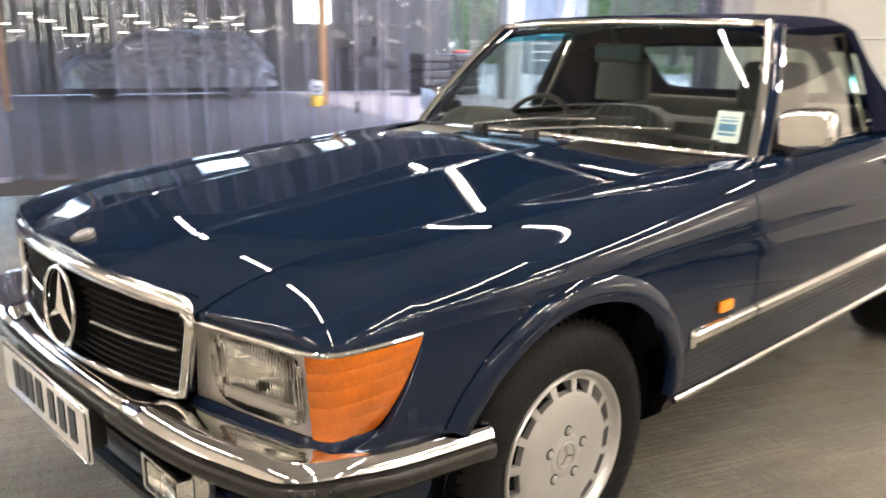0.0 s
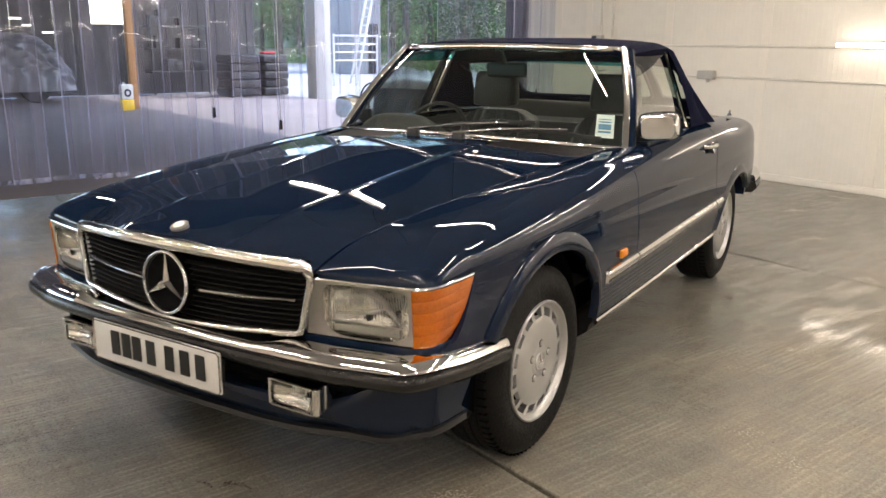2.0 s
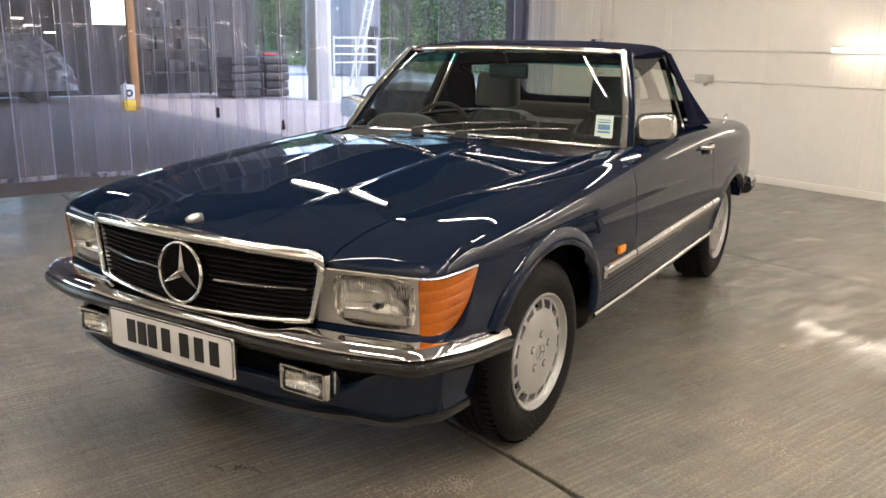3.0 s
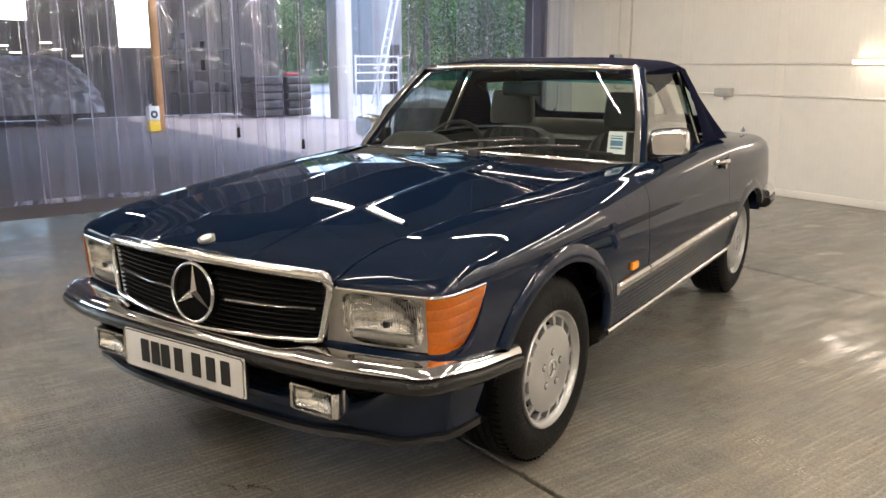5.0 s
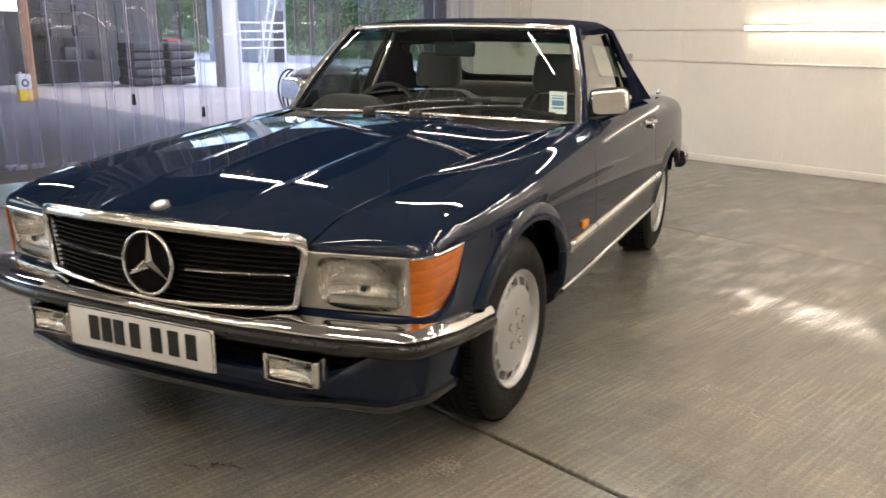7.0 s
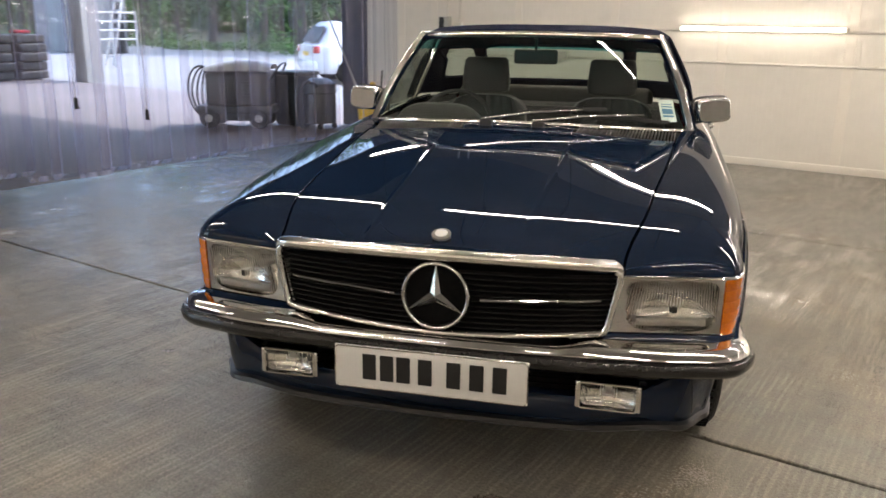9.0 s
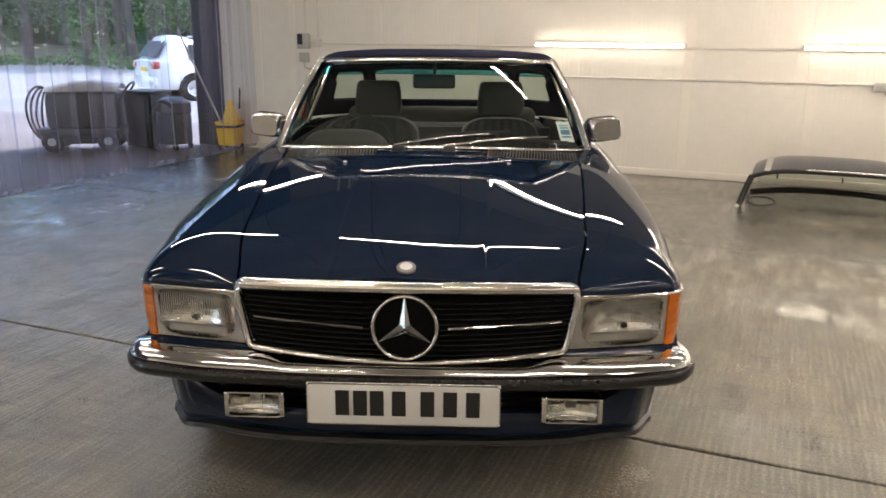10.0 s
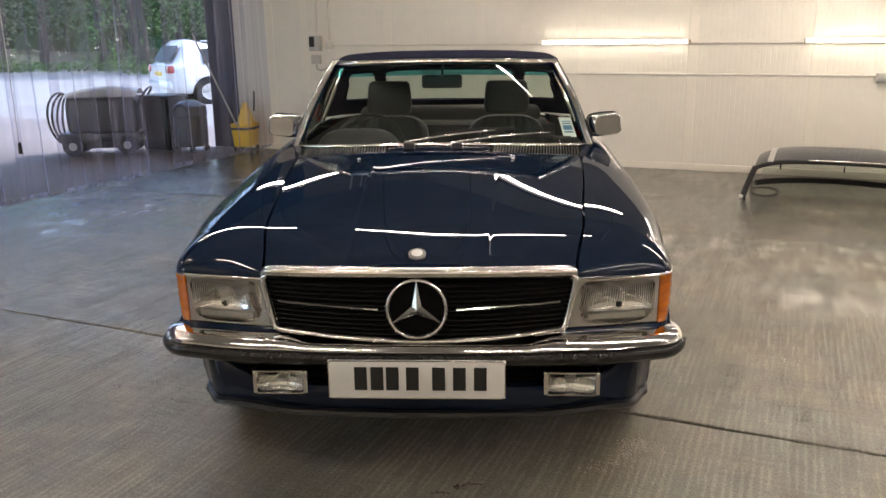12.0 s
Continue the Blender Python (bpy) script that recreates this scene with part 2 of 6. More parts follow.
def curve(*knots):
    """A natural cubic through (t, value) knots, straight beyond its ends."""
    t, y = np.array(knots, float).T
    n, h = len(t), np.diff(t)
    a, r = np.eye(n), np.zeros(n)
    for i in range(1, n - 1):
        a[i, i - 1], a[i, i], a[i, i + 1] = h[i - 1], 2 * (h[i - 1] + h[i]), h[i]
        r[i] = 6 * ((y[i + 1] - y[i]) / h[i] - (y[i] - y[i - 1]) / h[i - 1])
    m = np.linalg.solve(a, r)

    def value(q):
        q = np.asarray(q, float)
        i = np.clip(np.searchsorted(t, q) - 1, 0, n - 2)
        d, e = q - t[i], t[i + 1] - q
        mid = (m[i] * e**3 + m[i + 1] * d**3) / (6 * h[i]) + (y[i] / h[i] - m[i] * h[i] / 6) * e + (y[i + 1] / h[i] - m[i + 1] * h[i] / 6) * d
        s0 = (y[1] - y[0]) / h[0] - h[0] * m[1] / 6
        s1 = (y[-1] - y[-2]) / h[-1] + h[-1] * m[-2] / 6
        return np.where(q < t[0], y[0] + s0 * (q - t[0]), np.where(q > t[-1], y[-1] + s1 * (q - t[-1]), mid))

    return value


def line3(*pts, n=40):
    """A smooth line through points."""
    p = np.array(pts, float)
    d = np.r_[0, np.cumsum(np.linalg.norm(np.diff(p, axis=0), axis=1) ** 0.5)]
    q = np.linspace(0, d[-1], n)
    return np.stack([curve(*zip(d, p[:, k]))(q) for k in range(3)], 1)


def oval(a, b, n=12, power=2.0):
    ang = np.linspace(0, 2 * np.pi, n, endpoint=False)
    c, s = np.cos(ang), np.sin(ang)
    return np.stack([a * np.sign(c) * abs(c) ** (2 / power), b * np.sign(s) * abs(s) ** (2 / power)], 1)

# ---- the room ----
U0, U1, V0, V1, TOP = -4.95, 5.4, -6.2, 6.06, 3.7
WHITE = 2.45                              # height of the white panels; dark cladding above
U_IN = -5.42                              # where the back wall ends, beyond the curtain


def floor_material(name="floor_paint", color=(0.192, 0.189, 0.162), rake_depth=0.36, relief_depth=0.0085):
    """Worn grey-green floor paint on raked concrete: fine ribs along the room, scuffs and duller patches."""
    m = material(name, color, 0.4, 0.0, 0.16, 1.4)
    n, link = m.node_tree.nodes, m.node_tree.links.new
    b, co = n["Principled BSDF"], n["Texture Coordinate"]

    def noise_at(scale, detail, stretch=None):
        tex = n.new("ShaderNodeTexNoise")
        tex.inputs["Scale"].default_value, tex.inputs["Detail"].default_value = scale, detail
        if stretch:
            mp = n.new("ShaderNodeMapping")
            mp.inputs["Scale"].default_value = stretch
            link(co.outputs["Object"], mp.inputs[0]), link(mp.outputs[0], tex.inputs["Vector"])
        else:
            link(co.outputs["Object"], tex.inputs["Vector"])
        return tex.outputs[0]

    def spread_of(value, a, b_, lo, hi):
        r = n.new("ShaderNodeMapRange")
        for k, q in enumerate((a, b_, lo, hi)):
            r.inputs[k + 1].default_value = q
        link(value, r.inputs[0])
        return r.outputs[0]

    def sums(a, ka, c):
        h = n.new("ShaderNodeMath")
        h.operation, h.inputs[1].default_value = "MULTIPLY_ADD", ka
        link(a, h.inputs[0]), link(c, h.inputs[2])
        return h.outputs[0]

    def product(a, c):
        h = n.new("ShaderNodeMath")
        h.operation = "MULTIPLY"
        link(a, h.inputs[0]), link(c, h.inputs[1])
        return h.outputs[0]

    rake = n.new("ShaderNodeTexWave")
    rake.bands_direction = "X"
    for key, value in (("Scale", 11.5), ("Distortion", 2.6), ("Detail", 4.0), ("Detail Scale", 1.6)):
        rake.inputs[key].default_value = value
    mp = n.new("ShaderNodeMapping")
    mp.inputs["Scale"].default_value = (1.0, 0.22, 1.0)
    mp.inputs["Rotation"].default_value = (0, 0, radians(1.3))
    link(co.outputs["Object"], mp.inputs[0]), link(mp.outputs[0], rake.inputs["Vector"])
    ridge = product(spread_of(rake.outputs["Fac"], 0.4, 0.95, 0.0, 1.0), spread_of(noise_at(1.0, 5, (30.0, 4.5, 1.0)), 0.42, 0.60, 0.0, 1.0))
    ribs = sums(noise_at(1.0, 5, (34.0, 6.0, 1.0)), 0.7, product(ridge, spread_of(noise_at(1.3, 3), 0.42, 0.6, 0.15, 1.0)))
    scratch = noise_at(1.0, 5, (3.0, 45.0, 1.0))
    axes = n.new("ShaderNodeSeparateXYZ")
    link(co.outputs["Object"], axes.inputs[0])
    wander = noise_at(0.8, 4)
    edge_u = sums(spread_of(sums(wander, 0.6, axes.outputs[0]), 0.75, 1.05, 0.0, 1.0), 0.45, spread_of(sums(wander, 0.16, axes.outputs[0]), 1.18, 1.26, 0.0, 0.65))
    edge_v = product(spread_of(sums(wander, 0.8, axes.outputs[1]), 0.55, 1.1, 0.0, 1.0), spread_of(sums(wander, 0.5, axes.outputs[1]), 3.0, 3.2, 1.0, 0.0))
    raked = product(edge_u, edge_v)                # the one bay whose paint is worn down to the raked concrete
    worn = sums(raked, rake_depth, spread_of(noise_at(0.42, 3), 0.45, 0.65, 0.0, 0.10))
    mottled, blots, grit = noise_at(5.0, 6), noise_at(1.7, 5), noise_at(110.0, 4)
    chips = n.new("ShaderNodeTexVoronoi")          # pits and flaked specks in the paint
    chips.inputs["Scale"].default_value = 75.0
    link(co.outputs["Object"], chips.inputs["Vector"])
    flaked = product(spread_of(chips.outputs["Distance"], 0.10, 0.26, 1.0, 0.0), spread_of(noise_at(11.0, 5), 0.60, 0.70, 0.0, 1.0))
    sand = noise_at(420.0, 3)
    trowel = noise_at(1.0, 6, (14.0, 2.2, 1.0))    # long shallow trowel marks
    relief = sums(flaked, -0.35, sums(sand, 0.16, sums(grit, 0.34, sums(mottled, 0.30, sums(trowel, 0.16, sums(scratch, 0.16, product(ribs, worn)))))))
    bp = n.new("ShaderNodeBump")
    bp.inputs["Strength"].default_value, bp.inputs["Distance"].default_value = 1.0, relief_depth
    link(relief, bp.inputs["Height"]), link(bp.outputs[0], b.inputs["Normal"])
    link(spread_of(sums(grit, 0.5, sums(mottled, 0.5, blots)), 0.75, 1.25, 0.08, 0.28), b.inputs["Roughness"])
    lacquer = n.new("ShaderNodeBump")              # what is left of the sealer: smooth glossy patches
    lacquer.inputs["Strength"].default_value, lacquer.inputs["Distance"].default_value = 0.5, 0.0014
    link(sums(grit, 0.20, sums(mottled, 0.3, sums(trowel, 0.3, sums(scratch, 0.2, product(ribs, worn))))), lacquer.inputs["Height"]), link(lacquer.outputs[0], b.inputs["Coat Normal"])
    sealed = product(spread_of(sums(wander, 0.9, axes.outputs[1]), 1.9, 2.3, 0.15, 1.0), spread_of(axes.outputs[1], 3.1, 3.3, 1.0, 0.4))      # more of it is left towards the back
    link(product(sealed, spread_of(sums(grit, 0.5, sums(mottled, 0.8, trowel)), 1.05, 1.35, 0.0, 1.0)), b.inputs["Coat Weight"])
    b.inputs["Coat Roughness"].default_value = 0.05
    old = b.inputs["Base Color"].links[0].from_socket
    mx = n.new("ShaderNodeMix")
    mx.data_type = "RGBA"
    mx.inputs["B"].default_value = (0.255, 0.222, 0.170, 1)
    # raked bay also tinted paler: its wall-light glints put partly into the colour
    link(spread_of(sums(raked, 0.10, sums(mottled, 0.5, blots)), 0.62, 0.95, 0.0, 0.8), mx.inputs["Factor"]), link(old, mx.inputs["A"])
    dirt = n.new("ShaderNodeVectorMath")
    dirt.operation = "SCALE"
    link(mx.outputs["Result"], dirt.inputs[0])
    link(product(spread_of(flaked, 0.0, 1.0, 1.0, 0.62), product(spread_of(grit, 0.3, 0.7, 0.74, 1.22), product(spread_of(trowel, 0.3, 0.7, 0.88, 1.1), spread_of(product(scratch, ribs), 0.15, 0.4, 0.86, 1.12)))), dirt.inputs["Scale"])
    link(dirt.outputs[0], b.inputs["Base Color"])
    return m


floor_m = floor_material()
back_floor_m = floor_material("newer_floor_paint", (0.125, 0.125, 0.108), 0.0, 0.004)
joint_m = material("joint_dirt", (0.02, 0.018, 0.015), 0.8)
floor = thing("floor", "worn grey-green painted concrete floor with open slab joints", "floor", Shape().box((0.2, 0, -0.11), (U1 - U0 + 0.6, V1 - V0 + 0.6, 0.10)), joint_m, kind="structure", m=ROOM_M, smooth=False)
JOINTS = [-9.2, -5.95, -2.91, 0.12, 3.16, 6.1]
for k in range(1, 5):
    va, vb = JOINTS[k], JOINTS[k + 1]
    rnd, rows = random.Random(20 + k), []
    wob = [0.0, 0.0]
    for u in np.arange(U0 - 0.1, U1 + 0.5, 0.025):
        wob = [0.86 * w + rnd.gauss(0, 0.0011) for w in wob]
        bite = [max(0.0, rnd.gauss(-0.012, 0.0075)) for _ in wob]
        lo, hi = va + 0.0075 + wob[0] + bite[0], vb - 0.0075 + wob[1] - bite[1]
        rows.append([(u, lo + 0.002, -0.05), (u, lo, -0.004), (u, lo + 0.004, 0.0), (u, (lo + hi) / 2, 0.0), (u, hi - 0.004, 0.0), (u, hi, -0.004), (u, hi - 0.002, -0.05)])
    part("floor_slab", Shape().grid(rows), back_floor_m if va > 3 else floor_m, floor, smooth=False)


def crack(points, width, seed):
    """A hair crack that wanders over the floor, as a sunken dark sliver."""
    rnd, s = random.Random(seed), Shape()
    p = np.array(points, float)
    d = np.r_[0, np.cumsum(np.linalg.norm(np.diff(p, axis=0), axis=1))]
    q = np.arange(0, d[-1], 0.03)
    xy = np.stack([np.interp(q, d, p[:, k]) + [rnd.gauss(0, 0.008) for _ in q] for k in range(2)], 1)
    rows = []
    for (x, y) in xy:
        w = width * rnd.uniform(0.4, 1.3)
        rows.append([(x - w, y - w, 0.0015), (x + w, y + w, 0.0015)])
    return s.grid(rows)


for k, pts in enumerate((((-1.92, 0.83), (-1.55, 1.1), (-1.38, 1.42)), ((1.25, 4.15), (1.9, 4.6), (2.6, 4.72)))):
    thing("floor_crack", "thin dark crack wandering over the painted floor", "crack", crack(pts, 0.0022, 5 + k), joint_m, kind="structure")
stain_m = material("oil_stain", (0.065, 0.052, 0.036), 0.3, 0.0, 0.5, 12)


def stain(c, s, seed):
    rnd, sh = random.Random(seed), Shape()
    ring = []
    for k in range(28):
        a = k * 2 * math.pi / 28
        r = 1 + 0.45 * math.sin(3 * a + seed) * rnd.random() + rnd.uniform(-0.2, 0.2)
        ring.append((c[0] + s[0] * r * math.cos(a), c[1] + s[1] * r * math.sin(a), 0.0012))
    return sh.fan(ring)


# back wall: ribbed white panels with cover strips over the joints
wall = thing("wall_back", "white ribbed insulated panel wall with cover strips", "wall", Shape().box(((U_IN + U1) / 2, V1 + 0.08, TOP / 2), (U1 - U_IN, 0.12, TOP)), roof_m, kind="structure", m=ROOM_M, smooth=False)
seams = [U_IN + 0.004, -4.86, -4.37, -3.21, -2.05, -0.89, 0.27, 1.43, 2.59, 3.75, 4.9, U1]
for a, b in zip(seams[:-1], seams[1:]):
    n = max(4, int((b - a) / 0.05))
    s, us = Shape(), []
    for k in range(n):
        x = a + (b - a) * k / n
        w = (b - a) / n
        us += [x, x + w * 0.72, x + w * 0.78, x + w * 0.94]
    us.append(b)
    vs = [V1 + (0.001 if k % 4 in (2, 3) else 0) for k in range(len(us))]
    s.grid([[(u, v, z) for z in (0.0, WHITE)] for u, v in zip(us, vs)])
    part("wall_panel", s, wall_m, wall, smooth=False)
for u in seams[1:-1]:
    part("cover_strip", Shape().box((u, V1 - 0.003, WHITE / 2), (0.09, 0.006, WHITE), 0.002, seg=1), strip_m, wall)
thing("baseboard", "white painted kerb at the foot of the panel wall", "baseboard", Shape().box(((U_IN + U1) / 2, V1 - 0.012, 0.035), (U1 - U_IN - 0.02, 0.022, 0.07), 0.004), strip_m, kind="structure", m=ROOM_M)

wall_r = thing("wall_side", "grey panel wall", "wall", Shape().box((U1 + 0.06, (V0 + V1) / 2, TOP / 2), (0.12, V1 - V0, TOP)), roof_m, kind="structure", m=ROOM_M, smooth=False)
part("lining", Shape().box((U1 - 0.004, (V0 + V1) / 2, WHITE / 2), (0.012, V1 - V0 - 0.02, WHITE)), grey_panel, wall_r, smooth=False)
wall_f = thing("wall_front", "white panel wall", "wall", Shape().box(((U0 + U1) / 2, V0 - 0.06, TOP / 2), (U1 - U0, 0.12, TOP)), roof_m, kind="structure", m=ROOM_M, smooth=False)
part("lining", Shape().box(((U0 + U1) / 2, V0 + 0.004, TOP / 2), (U1 - U0 - 0.02, 0.012, TOP - 0.04)), wall_m, wall_f, smooth=False)
ceiling = thing("ceiling", "dark sheeted ceiling", "ceiling", Shape().box(((U0 + U1) / 2, (V0 + V1) / 2, TOP + 0.05), (U1 - U0 + 0.3, V1 - V0 + 0.3, 0.1)), roof_m, kind="structure", m=ROOM_M, smooth=False)
# the curtain's opening: a stub of wall beside the camera's back and a lintel over the strips
HEAD = 2.6
thing("lintel", "navy steel beam over the strip curtain", "beam", Shape().box((U0 - 0.1, (V0 + V1) / 2, (HEAD + TOP) / 2 + 0.03), (0.16, V1 - V0, TOP - HEAD), 0.004), navy_post, kind="structure", m=ROOM_M)


def tube_light(length, glow, body=strip_m):
    """A fluorescent batten: body, tube and two end holders."""
    ob = thing("tube_light", "lit bare fluorescent tube on a white batten", "tube light", group="fluorescent tubes")
    part("batten", Shape().box((0, 0.03, 0), (length, 0.035, 0.05 if body is strip_m else 0.03), 0.006), body, ob)
    part("tube", Shape().cyl((-length / 2 + 0.03, -0.012, 0), (length / 2 - 0.03, -0.012, 0), 0.018 if body is strip_m else 0.0085, n=12), glow, ob, "glowing warm-white tube")
    for k in (-1, 1):
        part("holder", Shape().box((k * (length / 2 - 0.015), 0.0, 0), (0.026, 0.05, 0.04), 0.006), body, ob)
    return ob


TUBE_Z = 1.32
first_tube = tube_light(1.57, wall_tube_m)
first_tube.matrix_basis = ROOM_M @ pose(-0.545, V1 - 0.06, TUBE_Z)
for u in (2.085, 4.45):
    copy_thing(first_tube, ROOM_M @ pose(u, V1 - 0.06, TUBE_Z))
# unseen tubes added on the front wall to light the nose and chrome
for u in (-3.1, -0.5, 2.1):
    copy_thing(first_tube, ROOM_M @ pose(u, V0 + 0.08, TUBE_Z, 0, 0, 180))
for v in (-4.4, -2.1, 0.2, 2.5, 4.8):
    copy_thing(first_tube, ROOM_M @ pose(U1 - 0.07, v, TUBE_Z + 0.1, 0, 0, -90))
HANG = 2.06
TUBE_U, TUBE_V = (-2.45, -0.37, 1.75, 3.85), (3.03, 1.3, -0.45, -2.2)
ceiling_tube = tube_light(1.57, tube_m, steel_m)
tagged(ceiling_tube, "lit bare fluorescent tube hung on a dark batten", "tube light", "fluorescent tubes")
for k in (-0.6, 0.6):
    part("hanger", Shape().cyl((k, 0.04, 0), (k, TOP - HANG, 0), 0.004, n=6), steel_m, ceiling_tube)
ceiling_tube.matrix_basis = ROOM_M @ pose(TUBE_U[0], TUBE_V[0], HANG, 90, 0, 0)
for v in TUBE_V:
    for u in TUBE_U:
        if (u, v) != (TUBE_U[0], TUBE_V[0]):
            copy_thing(ceiling_tube, ROOM_M @ pose(u, v, HANG, 90, 0, 0))
for u in TUBE_U[2:]:
    copy_thing(ceiling_tube, ROOM_M @ pose(u, TUBE_V[0] + 1.72, HANG, 90, 0, 0))

# conduits and boxes on the back wall
UPPER, LOWER = 1.30, 0.99
runs = [(-4.0, -1.33, UPPER), (0.24, 1.3, UPPER), (2.87, 3.66, UPPER), (-2.57, 5.3, LOWER), (-3.9, -2.76, LOWER)]
for a, b, z in runs:
    thing("conduit", "white plastic conduit run along the panel wall", "conduit", Shape().cyl((a, V1 - 0.014, z), (b, V1 - 0.014, z), 0.0125, n=10), conduit_m, group="wall conduits", m=ROOM_M)
for u in (-4.17, -4.0):
    thing("conduit", "upright white conduit down to a switch", "conduit", Shape().cyl((u, V1 - 0.014, 1.36), (u, V1 - 0.014, TOP), 0.0125, n=10), conduit_m, group="wall conduits", m=ROOM_M)
sock = thing("switch_box", "grey isolator switch box with black knobs on the wall", "switch", m=ROOM_M @ pose(-4.19, V1, 1.325))
part("body", Shape().box((0, -0.035, 0), (0.15, 0.07, 0.18), 0.01), box_m, sock)
part("faceplate", Shape().box((-0.03, -0.073, 0.02), (0.07, 0.006, 0.12), 0.002), black, sock, "black faceplate")
for z in (0.045, -0.005):
    part("knob", Shape().cyl((-0.03, -0.074, z), (-0.03, -0.09, z), 0.018), black, sock)
part("outlet", Shape().box((0.0, -0.03, -0.19), (0.12, 0.06, 0.11), 0.012), box_m, sock)
part("cable", Shape().sweep(line3((0, -0.03, -0.24), (0.01, -0.035, -0.3), (0.06, -0.03, -0.32), (0.12, -0.01, -0.3)), oval(0.012, 0.012, 8), up=(0, 1, 0)), box_m, sock)
jb = thing("junction_box", "small white junction box at the conduit's end", "junction box", Shape().box((0, -0.03, 0), (0.09, 0.06, 0.09), 0.008), conduit_m, m=ROOM_M @ pose(-4.0, V1, 1.3))
socket = thing("wall_socket", "grey weatherproof double socket on the wall conduit", "socket", m=ROOM_M @ pose(-2.665, V1, 1.005))
part("body", Shape().box((0, -0.04, 0.005), (0.19, 0.08, 0.09), 0.012), box_m, socket)
part("lid", Shape().box((0, -0.085, 0.01), (0.17, 0.012, 0.075), 0.005), box_m, socket)
part("gland", Shape().cyl((0.02, -0.04, -0.04), (0.02, -0.04, -0.07), 0.02), box_m, socket)
copy_thing(socket, ROOM_M @ pose(2.05, V1, 0.97))

# ---- strip curtain ----
curtain = thing("strip_curtain", "clear bluish vinyl strip curtain across the whole opening", "strip curtain", m=ROOM_M)
part("rail", Shape().box((U0, (V0 + V1) / 2, HEAD + 0.03), (0.05, V1 - V0, 0.06), 0.006), steel_m, curtain)


def strip_mesh(seed):
    """One hanging strip: bowed across, swaying a little and curling at its foot."""
    rnd = random.Random(seed)
    a, b, c = rnd.uniform(0.008, 0.02), rnd.uniform(0, 6.3), rnd.uniform(-0.012, 0.012)
    rows = []
    for z in np.r_[0.0, 0.004, 0.009, 0.016, 0.026, 0.04, np.linspace(0.07, 1, 16)]:
        down = (1 - z)
        row = []
        for k in (-1, -0.93, -0.86, -0.6, -0.3, 0, 0.3, 0.6, 0.86, 0.93, 1):
            bow = 0.007 * max(0, abs(k) - 0.86) / 0.14 * (1 if k > 0 else -1) + a * (1 - k * k) * (1 + 0.5 * math.sin(3 * z + b)) + 0.012 * down * math.sin(2.2 * z + b) + c * k * down * 2 + 0.03 * max(0, 1 - z / 0.026) ** 2
            row.append((bow, 0.15 * k * (1 - 0.02 * down) + 0.01 * down * math.sin(b * 2 + z * 1.5), z))
        rows.append(row)
    me = Shape().grid(rows).mesh("strip", strip_glass)
    me.materials.append(strip_edge)
    for poly in me.polygons:
        if poly.index % 10 in (0, 9) or poly.index < 30:
            poly.material_index = 1
    return me


strip_meshes = [strip_mesh(k) for k in range(7)]
rnd = random.Random(11)
v, k = V0 + 0.1, 0
while v < V1 - 0.02:
    if 4.08 < v < 4.31:                       # two strips hang apart here
        v += 0.225
        continue
    ob = new("strip", strip_meshes[rnd.randrange(7)])
    ob.parent = curtain
    low = 0.012 if v > 1.4 else 0.012 + 0.11 * min(1, (1.4 - v) / 0.6)
    low += rnd.uniform(0, 0.02)
    ob.matrix_basis = Matrix.Translation((U0 + (0.014 if k % 2 else -0.014), v, low)) @ Matrix.Rotation(radians(rnd.uniform(-4, 4)), 4, "Z") @ Matrix.Diagonal((1 if rnd.random() < 0.5 else -1, 1, HEAD - low, 1))
    v += 0.225 + rnd.uniform(-0.015, 0.015)
    k += 1
for v, z in ((1.55, 0.66), (2.23, 0.51)):
    cord = thing("pull_cord", "thin pull cord with a black weight", "pull cord", group="pull cords", m=ROOM_M)
    part("cord", Shape().cyl((U0 + 0.07, v, z), (U0 + 0.05, v + 0.01, HEAD), 0.003, n=6), box_m, cord)
    part("weight", Shape().lathe([(0.006, z + 0.05), (0.014, z + 0.045), (0.018, z - 0.045), (0.0001, z - 0.05)], 12, "z", Matrix.Translation((U0 + 0.07, v, 0))), black, cord, "black cord weight")

# ---- beyond the curtain: yard and open barn ----
ground = thing("ground", "pale sunlit concrete yard reaching to the trees", "ground", Shape().grid([[tuple(at(u, v, -0.035)) for v in (-200, -60, -10, 12, 60, 320)] for u in (-400, -100, -30, U0 + 0.1)]), yard_m, kind="structure", smooth=False)
red_cloth = material("red_cloth", (0.32, 0.02, 0.03), 0.8, 0.0, 0.2, 8)
verge_m = material("sunny_verge", (0.1, 0.1, 0.05), 0.9, 0.0, 0.4, 0.5)
thing("backdrop_bank", "sunlit dry grassy bank beyond the yard", "bank", Shape().grid([[tuple(at(u, v, 0.0 + 0.5 * k + 0.3 * math.sin(u * 0.4) * k)) for k, v in ((0, 26), (0.4, 29), (0.8, 60))] for u in np.linspace(-110, 30, 60)]), verge_m, kind="structure")
barn = thing("barn", "dark open-sided barn with a concrete floor", "barn", kind="structure", m=ROOM_M)
BU, BV = -18.6, 8.2
part("barn_slab", Shape().box(((BU + U0) / 2 - 0.05, (BV - 12) / 2, -0.045), (U0 - BU - 0.15, BV + 12, 0.06), 0.004), barn_floor, barn, "grey barn floor")
part("barn_roof", Shape().box((BU / 2 + U0 / 2, -2.7, 3.9), (U0 - BU, 18.6, 0.12)), dark_wall, barn, "dark roof sheeting")
